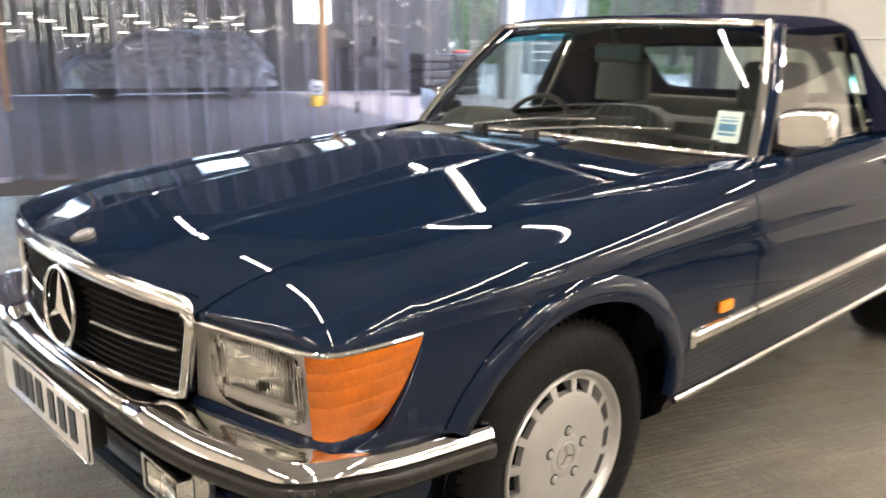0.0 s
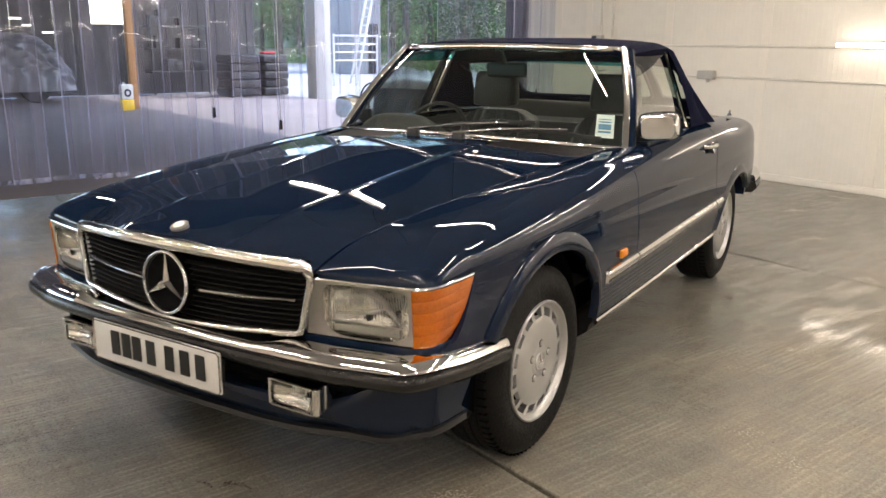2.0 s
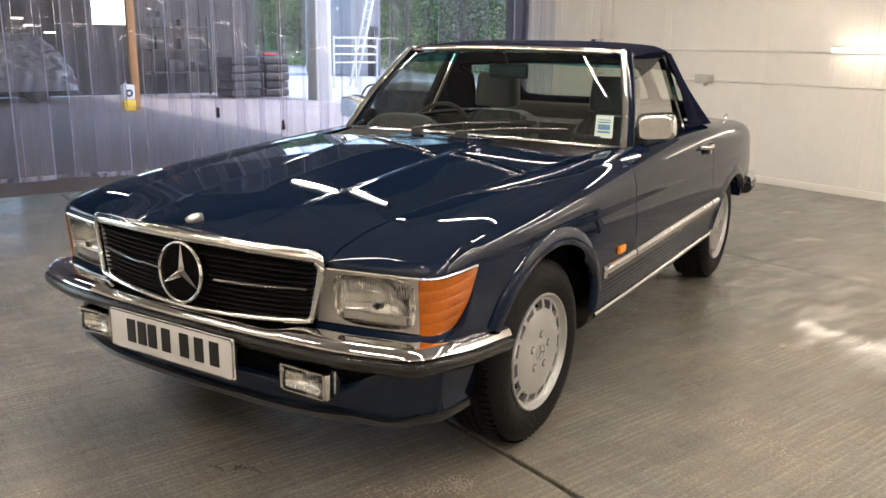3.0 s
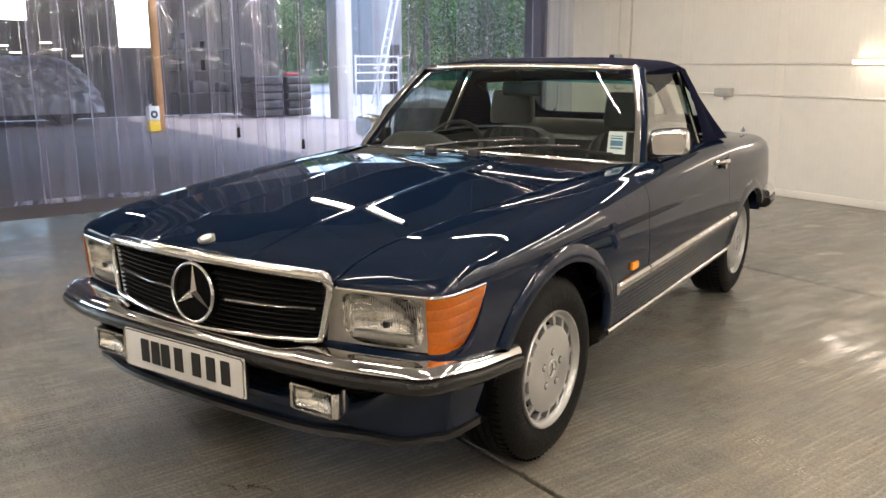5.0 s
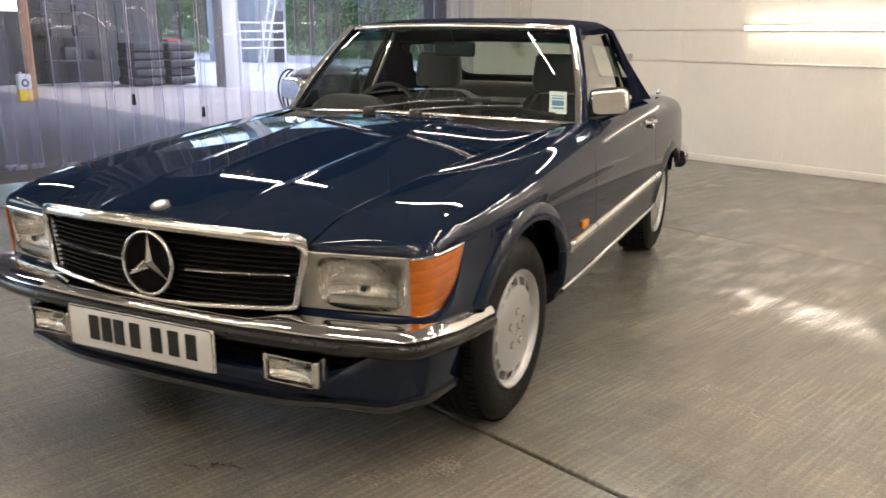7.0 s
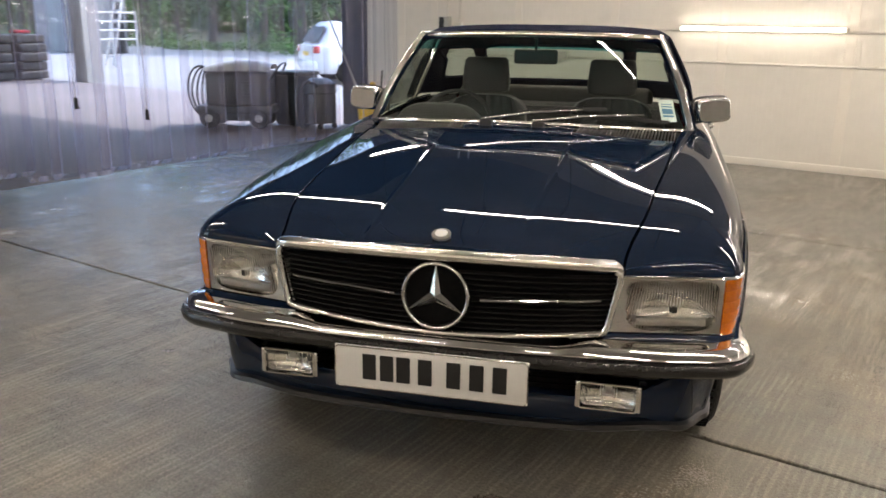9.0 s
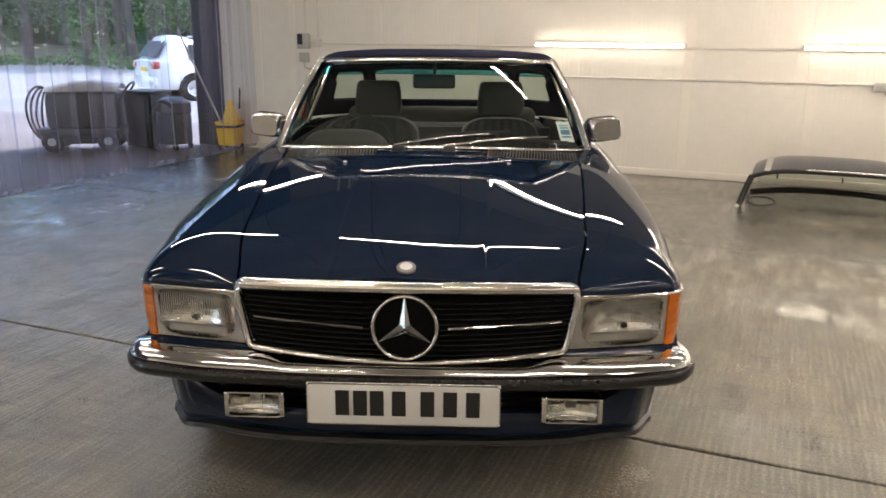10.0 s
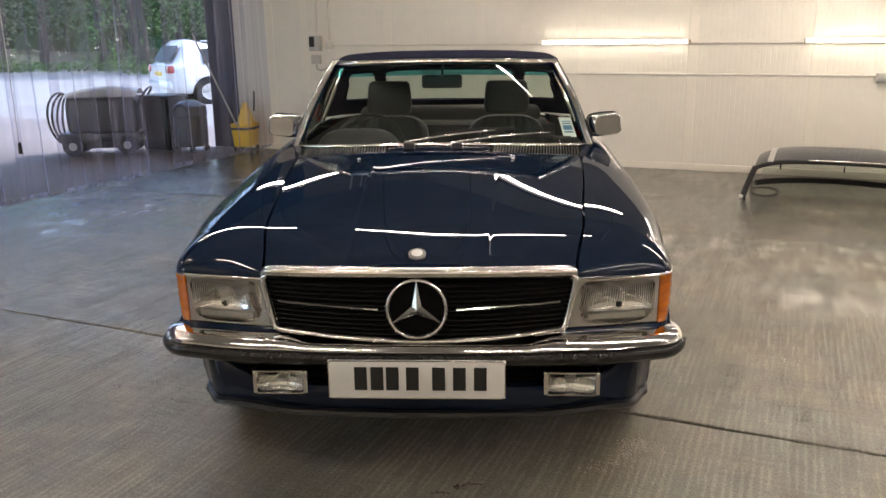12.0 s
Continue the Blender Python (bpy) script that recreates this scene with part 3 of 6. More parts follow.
# back wall of upright boards with windows left open
openings = [(4.4, 5.1, 1.68, 3.4), (1.3, 2.1, 2.26, 3.6), (-3.6, -2.4, 1.9, 3.5)]
slits = [(a, a + 0.02, 1.30 + 0.075 * ((k * 5) % 7), 1.335 + 0.075 * ((k * 5) % 7)) for k, a in enumerate(np.arange(-3.0, 3.4, 0.31))]
v, k = -11.8, 0
while v < BV:
    w = 0.19 + 0.03 * (k % 3)
    z0 = [(0.0, 4.55)]
    for a, b, c, d in openings + slits:
        if v + w > a and v < b:
            z0 = [q for lo, hi in z0 for q in (((lo, c), (d, hi)) if lo < c < hi else ((lo, hi),)) if q[1] - q[0] > 0.01]
    for lo, hi in z0:
        part("barn_board", Shape().box((BU + 0.012 * (k % 2), v + w / 2, (lo + hi) / 2), (0.03, w - 0.006, hi - lo)), dark_wall, barn, smooth=False)
    v += w
    k += 1
for v in (-7.5, -2.0, 3.7):
    thing("barn_post", "bare orange-brown timber post holding the barn roof", "post", Shape().box((-14.1, v, 2.25), (0.145, 0.145, 4.5), 0.012), wood, group="barn posts", m=ROOM_M)
thing("barn_column", "pale rendered corner pier of the barn", "pier", Shape().box((-15.2, BV + 0.28, 2.25), (0.45, 0.42, 4.6), 0.02), grey_panel, m=ROOM_M)
# stack of dark crates against the barn wall
stack = thing("crate_stack", "low stack of dark sacks and crates against the barn wall", "crate stack", m=ROOM_M)
for i, (v, w) in enumerate(((7.12, 0.76), (7.96, 0.66))):
    for j in range(5):
        lean = 0.03 * ((i + 2 * j) % 3)
        part("crate", Shape().box((-16.9 + lean, v + 0.02 * (j % 2), 0.10 + 0.196 * j), (0.9, w - 0.03 * (j % 2), 0.186), 0.045, seg=3), crate_m, stack)
part("red_cloth", Shape().box((-16.7, 7.86, 1.03), (0.3, 0.34, 0.07), 0.03), red_cloth, stack, "folded red cloth on top")
shelf = thing("shelf_rack", "dark steel rack of clutter along the barn wall", "shelving", m=ROOM_M)
for z in (0.55, 1.1, 1.65):
    part("shelf_board", Shape().box((-18.1, 6.1, z), (0.5, 1.5, 0.04), 0.006), steel_m, shelf)
for v in (5.4, 6.8):
    part("shelf_post", Shape().box((-17.88, v, 0.95), (0.05, 0.05, 1.9), 0.006), steel_m, shelf)
rnd = random.Random(8)
for k in range(11):
    z = (0.57, 1.12, 1.67)[k % 3]
    h = rnd.uniform(0.16, 0.36)
    part("carton", Shape().box((-18.05, 5.5 + rnd.uniform(0, 1.15), z + h / 2), (0.3, rnd.uniform(0.16, 0.3), h), 0.012), (crate_m, dark_wall, steel_m)[k % 3], shelf)
# yard beyond the pier: a railed gate, a leaning ladder and a pale outbuilding
gate = thing("yard_gate", "galvanised railed gate at the yard's edge", "gate", m=ROOM_M)
for z in (0.75, 1.0, 1.25, 1.5):
    part("rail", Shape().cyl((-20.0, 11.7, z), (-20.0, 13.3, z), 0.028, n=8), box_m, gate)
for v in (11.7, 12.5, 13.3):
    part("upright", Shape().cyl((-20.0, v, -0.03), (-20.0, v, 1.56), 0.032, n=8), box_m, gate)
ladder = thing("ladder", "pale aluminium ladder leaning in the yard", "ladder", m=ROOM_M @ pose(-21.0, 13.0, -0.03, -14, 0, 0))
for x in (-0.19, 0.19):
    part("stile", Shape().box((x, 0, 1.9), (0.045, 0.07, 3.8), 0.008), box_m, ladder)
for k in range(13):
    part("rung", Shape().cyl((-0.19, 0, 0.25 + 0.28 * k), (0.19, 0, 0.25 + 0.28 * k), 0.017, n=8), box_m, ladder)
hut_m = material("weathered_render", (0.16, 0.165, 0.17), 0.8, 0.0, 0.2, 1.5)
hut = thing("outbuilding", "grey rendered outbuilding with a dark doorway", "outbuilding", m=ROOM_M @ pose(-30.0, 18.0, -0.03))
part("wall", Shape().box((0, 0, 2.1), (4.0, 1.5, 4.2), 0.03), hut_m, hut)
part("doorway", Shape().box((2.0, 0.35, 1.05), (0.06, 0.5, 2.1), 0.01), steel_m, hut, "dark doorway")
can = thing("drum_can", "white jerry can with a yellow foot beside the post", "can", m=ROOM_M @ pose(-13.85, 3.48, -0.01) @ Matrix.Diagonal((0.85, 0.82, 0.88, 1)))
part("foot", Shape().box((0, 0, 0.12), (0.2, 0.28, 0.24), 0.02), yellow_m, can)
part("can_body", Shape().box((0, 0, 0.40), (0.2, 0.28, 0.32), 0.03), plate_m, can)
part("can_mark", Shape().lathe([(0.085, 0.0), (0.085, 0.004), (0.04, 0.005)], 20, "x", Matrix.Translation((0.1, 0, 0.38))), navy_post, can)
part("can_neck", Shape().cyl((0, -0.05, 0.55), (0, -0.05, 0.6), 0.035), plate_m, can)
# covered car in the barn
cov = Shape()
rowsc = []
rnd = random.Random(3)
for s in np.linspace(0, 1, 130):
    y = -2.2 + 4.4 * s
    top = float(curve((0, 0.72), (0.06, 1.0), (0.2, 1.08), (0.3, 1.5), (0.42, 1.66), (0.75, 1.64), (0.92, 1.3), (1, 0.75))(s))
    half = 0.9 * (1 - max(0, abs(s - 0.5) - 0.4) * 2.5)
    row = []
    for a in np.linspace(0, 1, 80):
        ang = a * math.pi
        c, sn = math.cos(ang), math.sin(ang)
        x = half * math.copysign(abs(c) ** 0.45, c)
        z = 0.28 + (top - 0.28) * abs(sn) ** 0.55
        f = 0.05 * noise.noise(Vector((x * 3, y * 2.2, z * 4))) + 0.09 * abs(noise.noise(Vector((x * 4 + y, y * 3 - z * 3, z * 7)))) ** 0.7 + 0.045 * (1 - 3 * abs(noise.noise(Vector((x * 3, y * 5 + z * 6, z * 3 - y * 2)))))
        row.append((x * (1 + f), y + 0.5 * f, 0.84 * z * (1 + 0.5 * f)))
    rowsc.append(row)
covered = thing("covered_car", "car parked under a crumpled silver cover", "covered car", m=ROOM_M @ pose(-17.35, 1.05, 0))
part("cover", cov.grid(rowsc).fan(rowsc[0]).fan(rowsc[-1], True), cover_m, covered, "crumpled silver cover")
for x in (-0.72, 0.72):
    for y in (-1.4, 1.4):
        part("tyre", Shape().lathe([(0.2, -0.09), (0.31, -0.08), (0.33, 0), (0.31, 0.08), (0.2, 0.09)], 28, "x", Matrix.Translation((x, y, 0.33))), tyre_m, covered)

# navy steel door leaf standing open beyond the curtain
leaf_door = thing("door_1", "navy steel door frame at the end of the white wall", "door frame", kind="structure", m=ROOM_M)
part("frame_post", Shape().box((-5.63, V1 + 0.05, 2.0), (0.40, 0.16, 4.0), 0.01), navy_post, leaf_door)
part("frame_flange", Shape().box((-5.47, V1 - 0.05, 2.0), (0.05, 0.08, 4.0), 0.008), navy_post, leaf_door)
# pressure washer
pw = thing("pressure_washer", "dark wheeled hot-water pressure washer with coiled hoses", "pressure washer", m=ROOM_M @ pose(-6.82, 5.10, -0.015, 0, 0, -56))
part("base", Shape().box((0, 0, 0.24), (0.6, 0.98, 0.10), 0.02), steel_m, pw)
part("skirt", Shape().box((0, 0.03, 0.17), (0.42, 0.7, 0.16), 0.02), steel_m, pw)
part("housing", Shape().box((0, 0.05, 0.50), (0.56, 0.82, 0.44), 0.05, seg=3), steel_m, pw)
hood = Shape().grid([[(x, y, 0.72 + 0.14 * math.sin((y + 0.5) * 2.6) ** 0.8 * (1 - (abs(x) / 0.31) ** 3) + 0.0) for x in np.linspace(-0.3, 0.3, 14)] for y in np.linspace(-0.38, 0.48, 18)])
part("lid", hood, box_m, pw, "grey sloping lid")
for k in range(6):
    part("louvre", Shape().box((0.285, 0.2, 0.42 + k * 0.035), (0.012, 0.22, 0.012), 0.003), black, pw)
for x in (-0.27, 0.27):
    for y in (-0.32, 0.32):
        wh = part("wheel", Shape().lathe([(0.0001, 0.05), (0.07, 0.05), (0.08, 0.035), (0.12, 0.04), (0.135, 0.0), (0.12, -0.04), (0.0001, -0.05)], 24, "x", Matrix.Translation((x, y, 0.135))), tyre_m, pw)
        part("hub", Shape().cyl((x - 0.06, y, 0.135), (x + 0.06, y, 0.135), 0.05, n=14), box_m, wh)
for k in range(5):
    rnd = random.Random(k)
    pts = [(-0.08 + 0.05 * k + 0.05 * math.cos(2 * a + k), -0.31 - (0.07 + 0.02 * k) * (1 + math.sin(a)), 0.46 + (0.24 + 0.02 * k) * math.cos(a)) for a in np.linspace(0, 2 * np.pi, 30)]
    part("hose", Shape().sweep(pts, oval(0.014, 0.014, 7), up=(1, 0.1, 0), closed=True), black, pw)
part("handle", Shape().sweep(line3((-0.25, 0.46, 0.6), (-0.25, 0.58, 0.78), (0, 0.6, 0.82), (0.25, 0.58, 0.78), (0.25, 0.46, 0.6), n=24), oval(0.014, 0.014, 8)), black, pw)
vac = thing("wet_vacuum", "black wet vacuum cleaner with a looped hose", "vacuum cleaner", m=ROOM_M @ pose(-5.85, 5.6, -0.015))
part("drum", Shape().lathe([(0.0001, 0.08), (0.2, 0.08), (0.21, 0.12), (0.21, 0.42), (0.2, 0.45), (0.22, 0.47), (0.21, 0.58), (0.12, 0.64), (0.0001, 0.65)], 32, "z"), steel_m, vac)
for a in range(4):
    part("castor", Shape().lathe([(0.0001, 0.018), (0.035, 0.018), (0.04, 0), (0.035, -0.018), (0.0001, -0.018)], 14, "x", Matrix.Translation((0.18 * math.cos(a * 1.57 + 0.7), 0.18 * math.sin(a * 1.57 + 0.7), 0.04))), black, vac)
part("hose", Shape().sweep(line3((0.1, -0.1, 0.5), (0.12, -0.36, 0.62), (0.1, -0.52, 0.42), (0.08, -0.48, 0.12), (0.0, -0.3, 0.03), n=40), oval(0.022, 0.022, 8), up=(1, 0, 0)), black, vac)
bin_ob = thing("waste_bin", "dark square waste bin", "bin", m=ROOM_M @ pose(-6.33, 5.68, -0.015))
part("bin_body", Shape().box((0, 0, 0.34), (0.42, 0.42, 0.66), 0.03), steel_m, bin_ob)
part("bin_lid", Shape().box((0, 0, 0.69), (0.45, 0.45, 0.05), 0.02), black, bin_ob)
# yellow mop bucket
mb = thing("mop_bucket", "yellow wheeled mop bucket with a wringer and mop", "mop bucket", m=ROOM_M @ pose(-5.14, 5.78, 0.0, 0, 0, 20))
part("tub", Shape().grid([[(c[0] * k, c[1] * k, z) for c in oval(0.15, 0.2, 24, 4)] for z, k in ((0.07, 0.82), (0.08, 0.86), (0.33, 1.0), (0.345, 1.05), (0.35, 1.05), (0.34, 0.98), (0.1, 0.84))], loop_v=True), yellow_m, mb, "yellow tub")
part("tub_floor", Shape().fan([(c[0] * 0.82, c[1] * 0.82, 0.075) for c in oval(0.15, 0.2, 24, 4)]), yellow_m, mb)
part("wringer", Shape().grid([[(c[0] * k, 0.07 + c[1] * k2, z) for c in oval(0.1, 0.075, 20, 5)] for z, k, k2 in ((0.3, 0.95, 1.0), (0.38, 1.0, 1.05), (0.5, 0.6, 0.8), (0.6, 0.28, 0.55), (0.605, 0.2, 0.4))], loop_v=True).fan([(c[0] * 0.2, 0.07 + c[1] * 0.4, 0.605) for c in oval(0.1, 0.075, 20, 5)]), yellow_m, mb, "yellow tapering wringer")
part("wringer_handle", Shape().cyl((0.1, 0.1, 0.5), (0.14, 0.02, 0.75), 0.012, n=10), steel_m, mb)
part("band", Shape().sweep([(c[0] * 1.0, c[1] * 1.0, 0.30) for c in oval(0.15, 0.2, 24, 4)], oval(0.006, 0.018, 6), closed=True), steel_m, mb)
part("mop_handle", Shape().cyl((-0.02, -0.03, 0.14), (-0.62, 0.12, 1.45), 0.012, n=8), box_m, mb, "grey mop handle")
for a in range(4):
    part("castor", Shape().lathe([(0.0001, 0.014), (0.03, 0.014), (0.035, 0), (0.03, -0.014), (0.0001, -0.014)], 14, "x", Matrix.Translation((0.1 * (1 if a % 2 else -1), 0.14 * (1 if a > 1 else -1), 0.035))), black, mb)


# parked white estate car
def estate_car():
    ob = thing("parked_car", "white estate car parked in the sunny yard", "car")
    half = curve((0, 0.72), (0.15, 0.84), (0.6, 0.88), (3.2, 0.87), (4.2, 0.8), (4.5, 0.68))
    roofz = curve((0.0, 0.98), (0.12, 1.06), (0.38, 1.5), (0.8, 1.57), (2.2, 1.55), (2.7, 1.42), (3.3, 1.03), (4.0, 0.94), (4.5, 0.7))
    rows = []
    for y in np.linspace(0, 4.5, 60):
        w, top = float(half(y)), float(roofz(y))
        belt = min(top, 1.0)
        row = []
        for x, z in ((w * 0.86, 0.28), (w * 0.97, 0.38), (w, 0.55), (w, 0.75), (w * 0.985, belt - 0.03), (w * 0.95, belt), (w * 0.86, belt + (top - belt) * 0.55), (w * 0.76, belt + (top - belt) * 0.92), (w * 0.66, top), (0, top + 0.02)):
            row.append((x, y, z))
        rows.append(row + [(-x, y_, z) for x, y_, z in row[-2::-1]])
    part("body", Shape().grid(rows).fan(rows[0]).fan(rows[-1], True), white_paint, ob)
    part("rear_glass", Shape().grid([[(x * (0.62 + 0.06 * (1 - b)), 0.12 + 0.24 * b - 0.04, 1.09 + 0.40 * b) for x in np.linspace(-1, 1, 8)] for b in np.linspace(0, 1, 5)]), black, ob, "dark rear window")
    for sgn in (-1, 1):
        part("tail_lamp", Shape().box((sgn * 0.70, 0.055, 0.9), (0.24, 0.16, 0.2), 0.04), red_lens, ob, "red tail lamp")
        part("side_glass", Shape().grid([[(sgn * (0.852 - 0.10 * b), y, 1.03 + 0.38 * b) for b in (0, 0.5, 1)] for y in np.linspace(0.75, 2.5, 8)]), black, ob)
        for y in (0.85, 3.55):
            wh = part("wheel", Shape().lathe([(0.2, 0.07), (0.3, 0.08), (0.32, 0.0), (0.3, -0.1)], 32, "x", Matrix.Translation((sgn * 0.83, y, 0.32)) @ Matrix.Diagonal((sgn, 1, 1, 1))), tyre_m, ob)
            rim = Shape().lathe([(0.2, 0.02), (0.21, 0.075), (0.185, 0.07)], 32, "x", Matrix.Translation((sgn * 0.84, y, 0.32)) @ Matrix.Diagonal((sgn, 1, 1, 1)))
            for k in range(10):
                rim.box((0.0, 0, 0.11), (0.02, 0.022, 0.17), 0.004, m=Matrix.Translation((sgn * 0.905, y, 0.32)) @ Matrix.Rotation(k * 0.6283, 4, "X"), seg=1)
            part("rim", rim, alloy, wh)
            # dark ring laid on the flank for the shade in the wheel arch
            part("wheel_well", Shape().lathe([(0.2, -0.0), (0.37, 0.0), (0.37, -0.2)], 28, "x", Matrix.Translation((sgn * 0.885, y, 0.34)) @ Matrix.Diagonal((sgn, 1, 1, 1))), void, ob)
    part("rear_plate", Shape().box((0.0, -0.012, 0.78), (0.5, 0.012, 0.11), 0.004), yellow_m, ob, "yellow plate")
    part("rear_bumper", Shape().box((0, 0.02, 0.5), (1.55, 0.12, 0.22), 0.05), white_paint, ob)
    part("roof_rail", Shape().cyl((0.6, 0.8, 1.6), (0.6, 2.2, 1.6), 0.018, n=8), alloy, ob)
    return ob


est = estate_car()
est.matrix_basis = ROOM_M @ pose(-11.8, 11.75, -0.03, 0, 0, -33) @ Matrix.Diagonal((1, 1, 0.84, 1))


# trees
def tree(seed, height):
    rnd = random.Random(seed)
    ob = thing("tree", "tall woodland tree with a dark straight trunk and loose green crown", "tree", group="trees at the yard's edge")
    trunk = Shape()
    line = line3((0, 0, -0.2), (rnd.uniform(-0.1, 0.1), 0, height * 0.35), (rnd.uniform(-0.3, 0.3), rnd.uniform(-0.2, 0.2), height * 0.7), (rnd.uniform(-0.4, 0.4), 0, height), n=16)
    trunk.sweep(line, oval(0.2, 0.2, 9), up=(0, 1, 0), scale=np.linspace(1.15, 0.15, 16))
    tips = []
    for k in range(16):
        b = rnd.uniform(0.24, 0.95)
        p = line[int(b * 15)]
        a, r = rnd.uniform(0, 6.3), (1.15 - b) * rnd.uniform(1.6, 3.0)
        q = p + [r * math.cos(a), r * math.sin(a), rnd.uniform(-0.2, 0.8)]
        mid = (p + q) / 2 + [0, 0, 0.25]
        trunk.sweep(line3(p, mid, q, n=6), oval(0.05, 0.05, 5), up=(0.1, 0.2, 1), scale=np.linspace(1, 0.3, 6))
        tips += [(mid, 0.5), (q, 0.7), ((mid + q) / 2, 0.6)]
    part("trunk", trunk, bark, ob)
    crown = Shape()
    for c, r in tips:
        for _ in range(80):
            d = Vector((rnd.gauss(0, r), rnd.gauss(0, r), rnd.gauss(0, r * 0.7)))
            n = Vector((rnd.gauss(0, 1), rnd.gauss(0, 1), rnd.gauss(0, 1))).normalized()
            t = n.orthogonal().normalized()
            s = rnd.uniform(0.05, 0.11)
            o = Vector(c) + d
            b = n.cross(t)
            crown.fan([o - t * s, o + b * s * 0.5, o + t * s, o - b * s * 0.5])
    tagged(part("crown", crown, leaf if seed % 2 else leaf_pale, ob, smooth=False), kind="stuff")
    return ob


models = [tree(k, h) for k, h in enumerate((9.0, 11.0, 8.0, 10.0))]
rnd = random.Random(5)
spots = [(u, 24 + rnd.uniform(0, 9)) for u in np.arange(-62, 2, 1.5)]
for k, (u, v) in enumerate(spots):
    m = ROOM_M @ pose(u + rnd.uniform(-0.6, 0.6), v, 0.05, 0, 0, rnd.uniform(0, 360))
    if k < 4:
        models[k].matrix_basis = m
    else:
        copy_thing(models[k % 4], m)
shrub = Shape()
for _ in range(14000):
    u = rnd.uniform(-64, 0)
    v = 23.0 + abs(rnd.gauss(0, 1.2)) + 0.8 * math.sin(u * 0.9)
    h = 0.1 + 0.45 * math.sin(u * 0.7) + 0.4 * math.sin(u * 2.3)
    o = at(u, v, rnd.uniform(0, 0.25 + max(0.1, h)))
    n = Vector((rnd.gauss(0, 1), rnd.gauss(0, 1), rnd.gauss(0, 1))).normalized()
    t = n.orthogonal().normalized()
    s = rnd.uniform(0.04, 0.09)
    b = n.cross(t)
    shrub.fan([o - t * s, o + b * s * 0.6, o + t * s, o - b * s * 0.6])
woods = Shape()
for _ in range(42000):
    u, z = rnd.uniform(-95, 10), 1.3 + rnd.uniform(0, 1) ** 0.8 * 11
    o = at(u, 36 + rnd.uniform(0, 7), z)
    n = Vector((rnd.gauss(0, 1), rnd.gauss(0, 1), rnd.gauss(0, 1))).normalized()
    t = n.orthogonal().normalized()
    s = rnd.uniform(0.1, 0.26)
    b = n.cross(t)
    woods.fan([o - t * s, o + b * s * 0.6, o + t * s, o - b * s * 0.6])
thing("backdrop_woods", "dark closed edge of the far woods", "woodland", Shape().grid([[tuple(at(u, 48 + 1.5 * math.sin(u * 0.9 + z), z)) for z in (0.0, 4, 8, 12 + 1.5 * math.sin(u * 1.3), 14 + 2 * math.sin(u * 0.7))] for u in np.linspace(-110, 20, 160)]), leaf, kind="structure")
thing("far_woods", "dense dark green woodland beyond the trees", "woodland", woods, leaf, kind="stuff", smooth=False)
thing("undergrowth", "pale green undergrowth at the yard's edge", "undergrowth", shrub, leaf_pale, kind="stuff", smooth=False)

# ---- the car ----
# inner edge of the wings and doors, their waist, and the bonnet's crown, along the car (front axle at 0)
g_of = curve((-0.70, 0.484), (-0.66, 0.488), (-0.52, 0.517), (-0.24, 0.556), (0.06, 0.592), (0.46, 0.634), (0.70, 0.655), (0.98, 0.695), (1.3, 0.722), (1.8, 0.735), (2.15, 0.70), (2.45, 0.625), (2.9, 0.6), (3.4, 0.56))
zg_of = curve((-0.70, 0.728), (-0.66, 0.746), (-0.585, 0.777), (-0.51, 0.798), (-0.37, 0.818), (-0.1, 0.842), (0.2, 0.863), (0.67, 0.892), (1.0, 0.905), (1.5, 0.914), (2.0, 0.918), (2.5, 0.905), (3.0, 0.878), (3.3, 0.852), (3.40, 0.83))
zc_of = curve((-0.79, 0.770), (-0.735, 0.785), (-0.65, 0.800), (-0.5, 0.8235), (-0.4, 0.8345), (-0.25, 0.8505), (0.1, 0.8895), (0.35, 0.9155), (0.5, 0.925), (0.7, 0.929), (0.9, 0.930))
w_of = curve((-0.43, 0.806), (-0.3, 0.826), (-0.1, 0.846), (0.2, 0.86), (0.6, 0.866), (1.2, 0.868), (2.0, 0.868), (2.5, 0.864), (2.9, 0.842), (3.2, 0.795), (3.4, 0.735))
# the edge over the lamps, seen from above: nearly straight, then tightly round the corner and back along the flank
LIP = [(0.40, -0.716), (0.60, -0.676)] + [tuple((1 - k) ** 3 * np.array((0.725, -0.649)) + 3 * k * (1 - k) ** 2 * np.array((0.797, -0.636)) + 3 * k * k * (1 - k) * np.array((0.801, -0.600)) + k**3 * np.array((0.806, -0.43))) for k in np.linspace(0, 1, 40)]
LIP = np.array(LIP)


def lip_of(x):
    return np.interp(x, LIP[:, 0], LIP[:, 1])


ZW, ARCH, RARCH = 0.715, 0.372, 2.456


def waist(y):
    """Half width and height of the line where the wing's top turns into the flank."""
    y = np.asarray(y, float)
    xs = np.linspace(0.46, 0.806, 400)
    front = np.interp(y, lip_of(xs), xs)
    return np.where(y < -0.43, front, w_of(y)), 0.708 + (ZW - 0.708) * np.clip((y + 0.43) / 0.15, 0, 1)


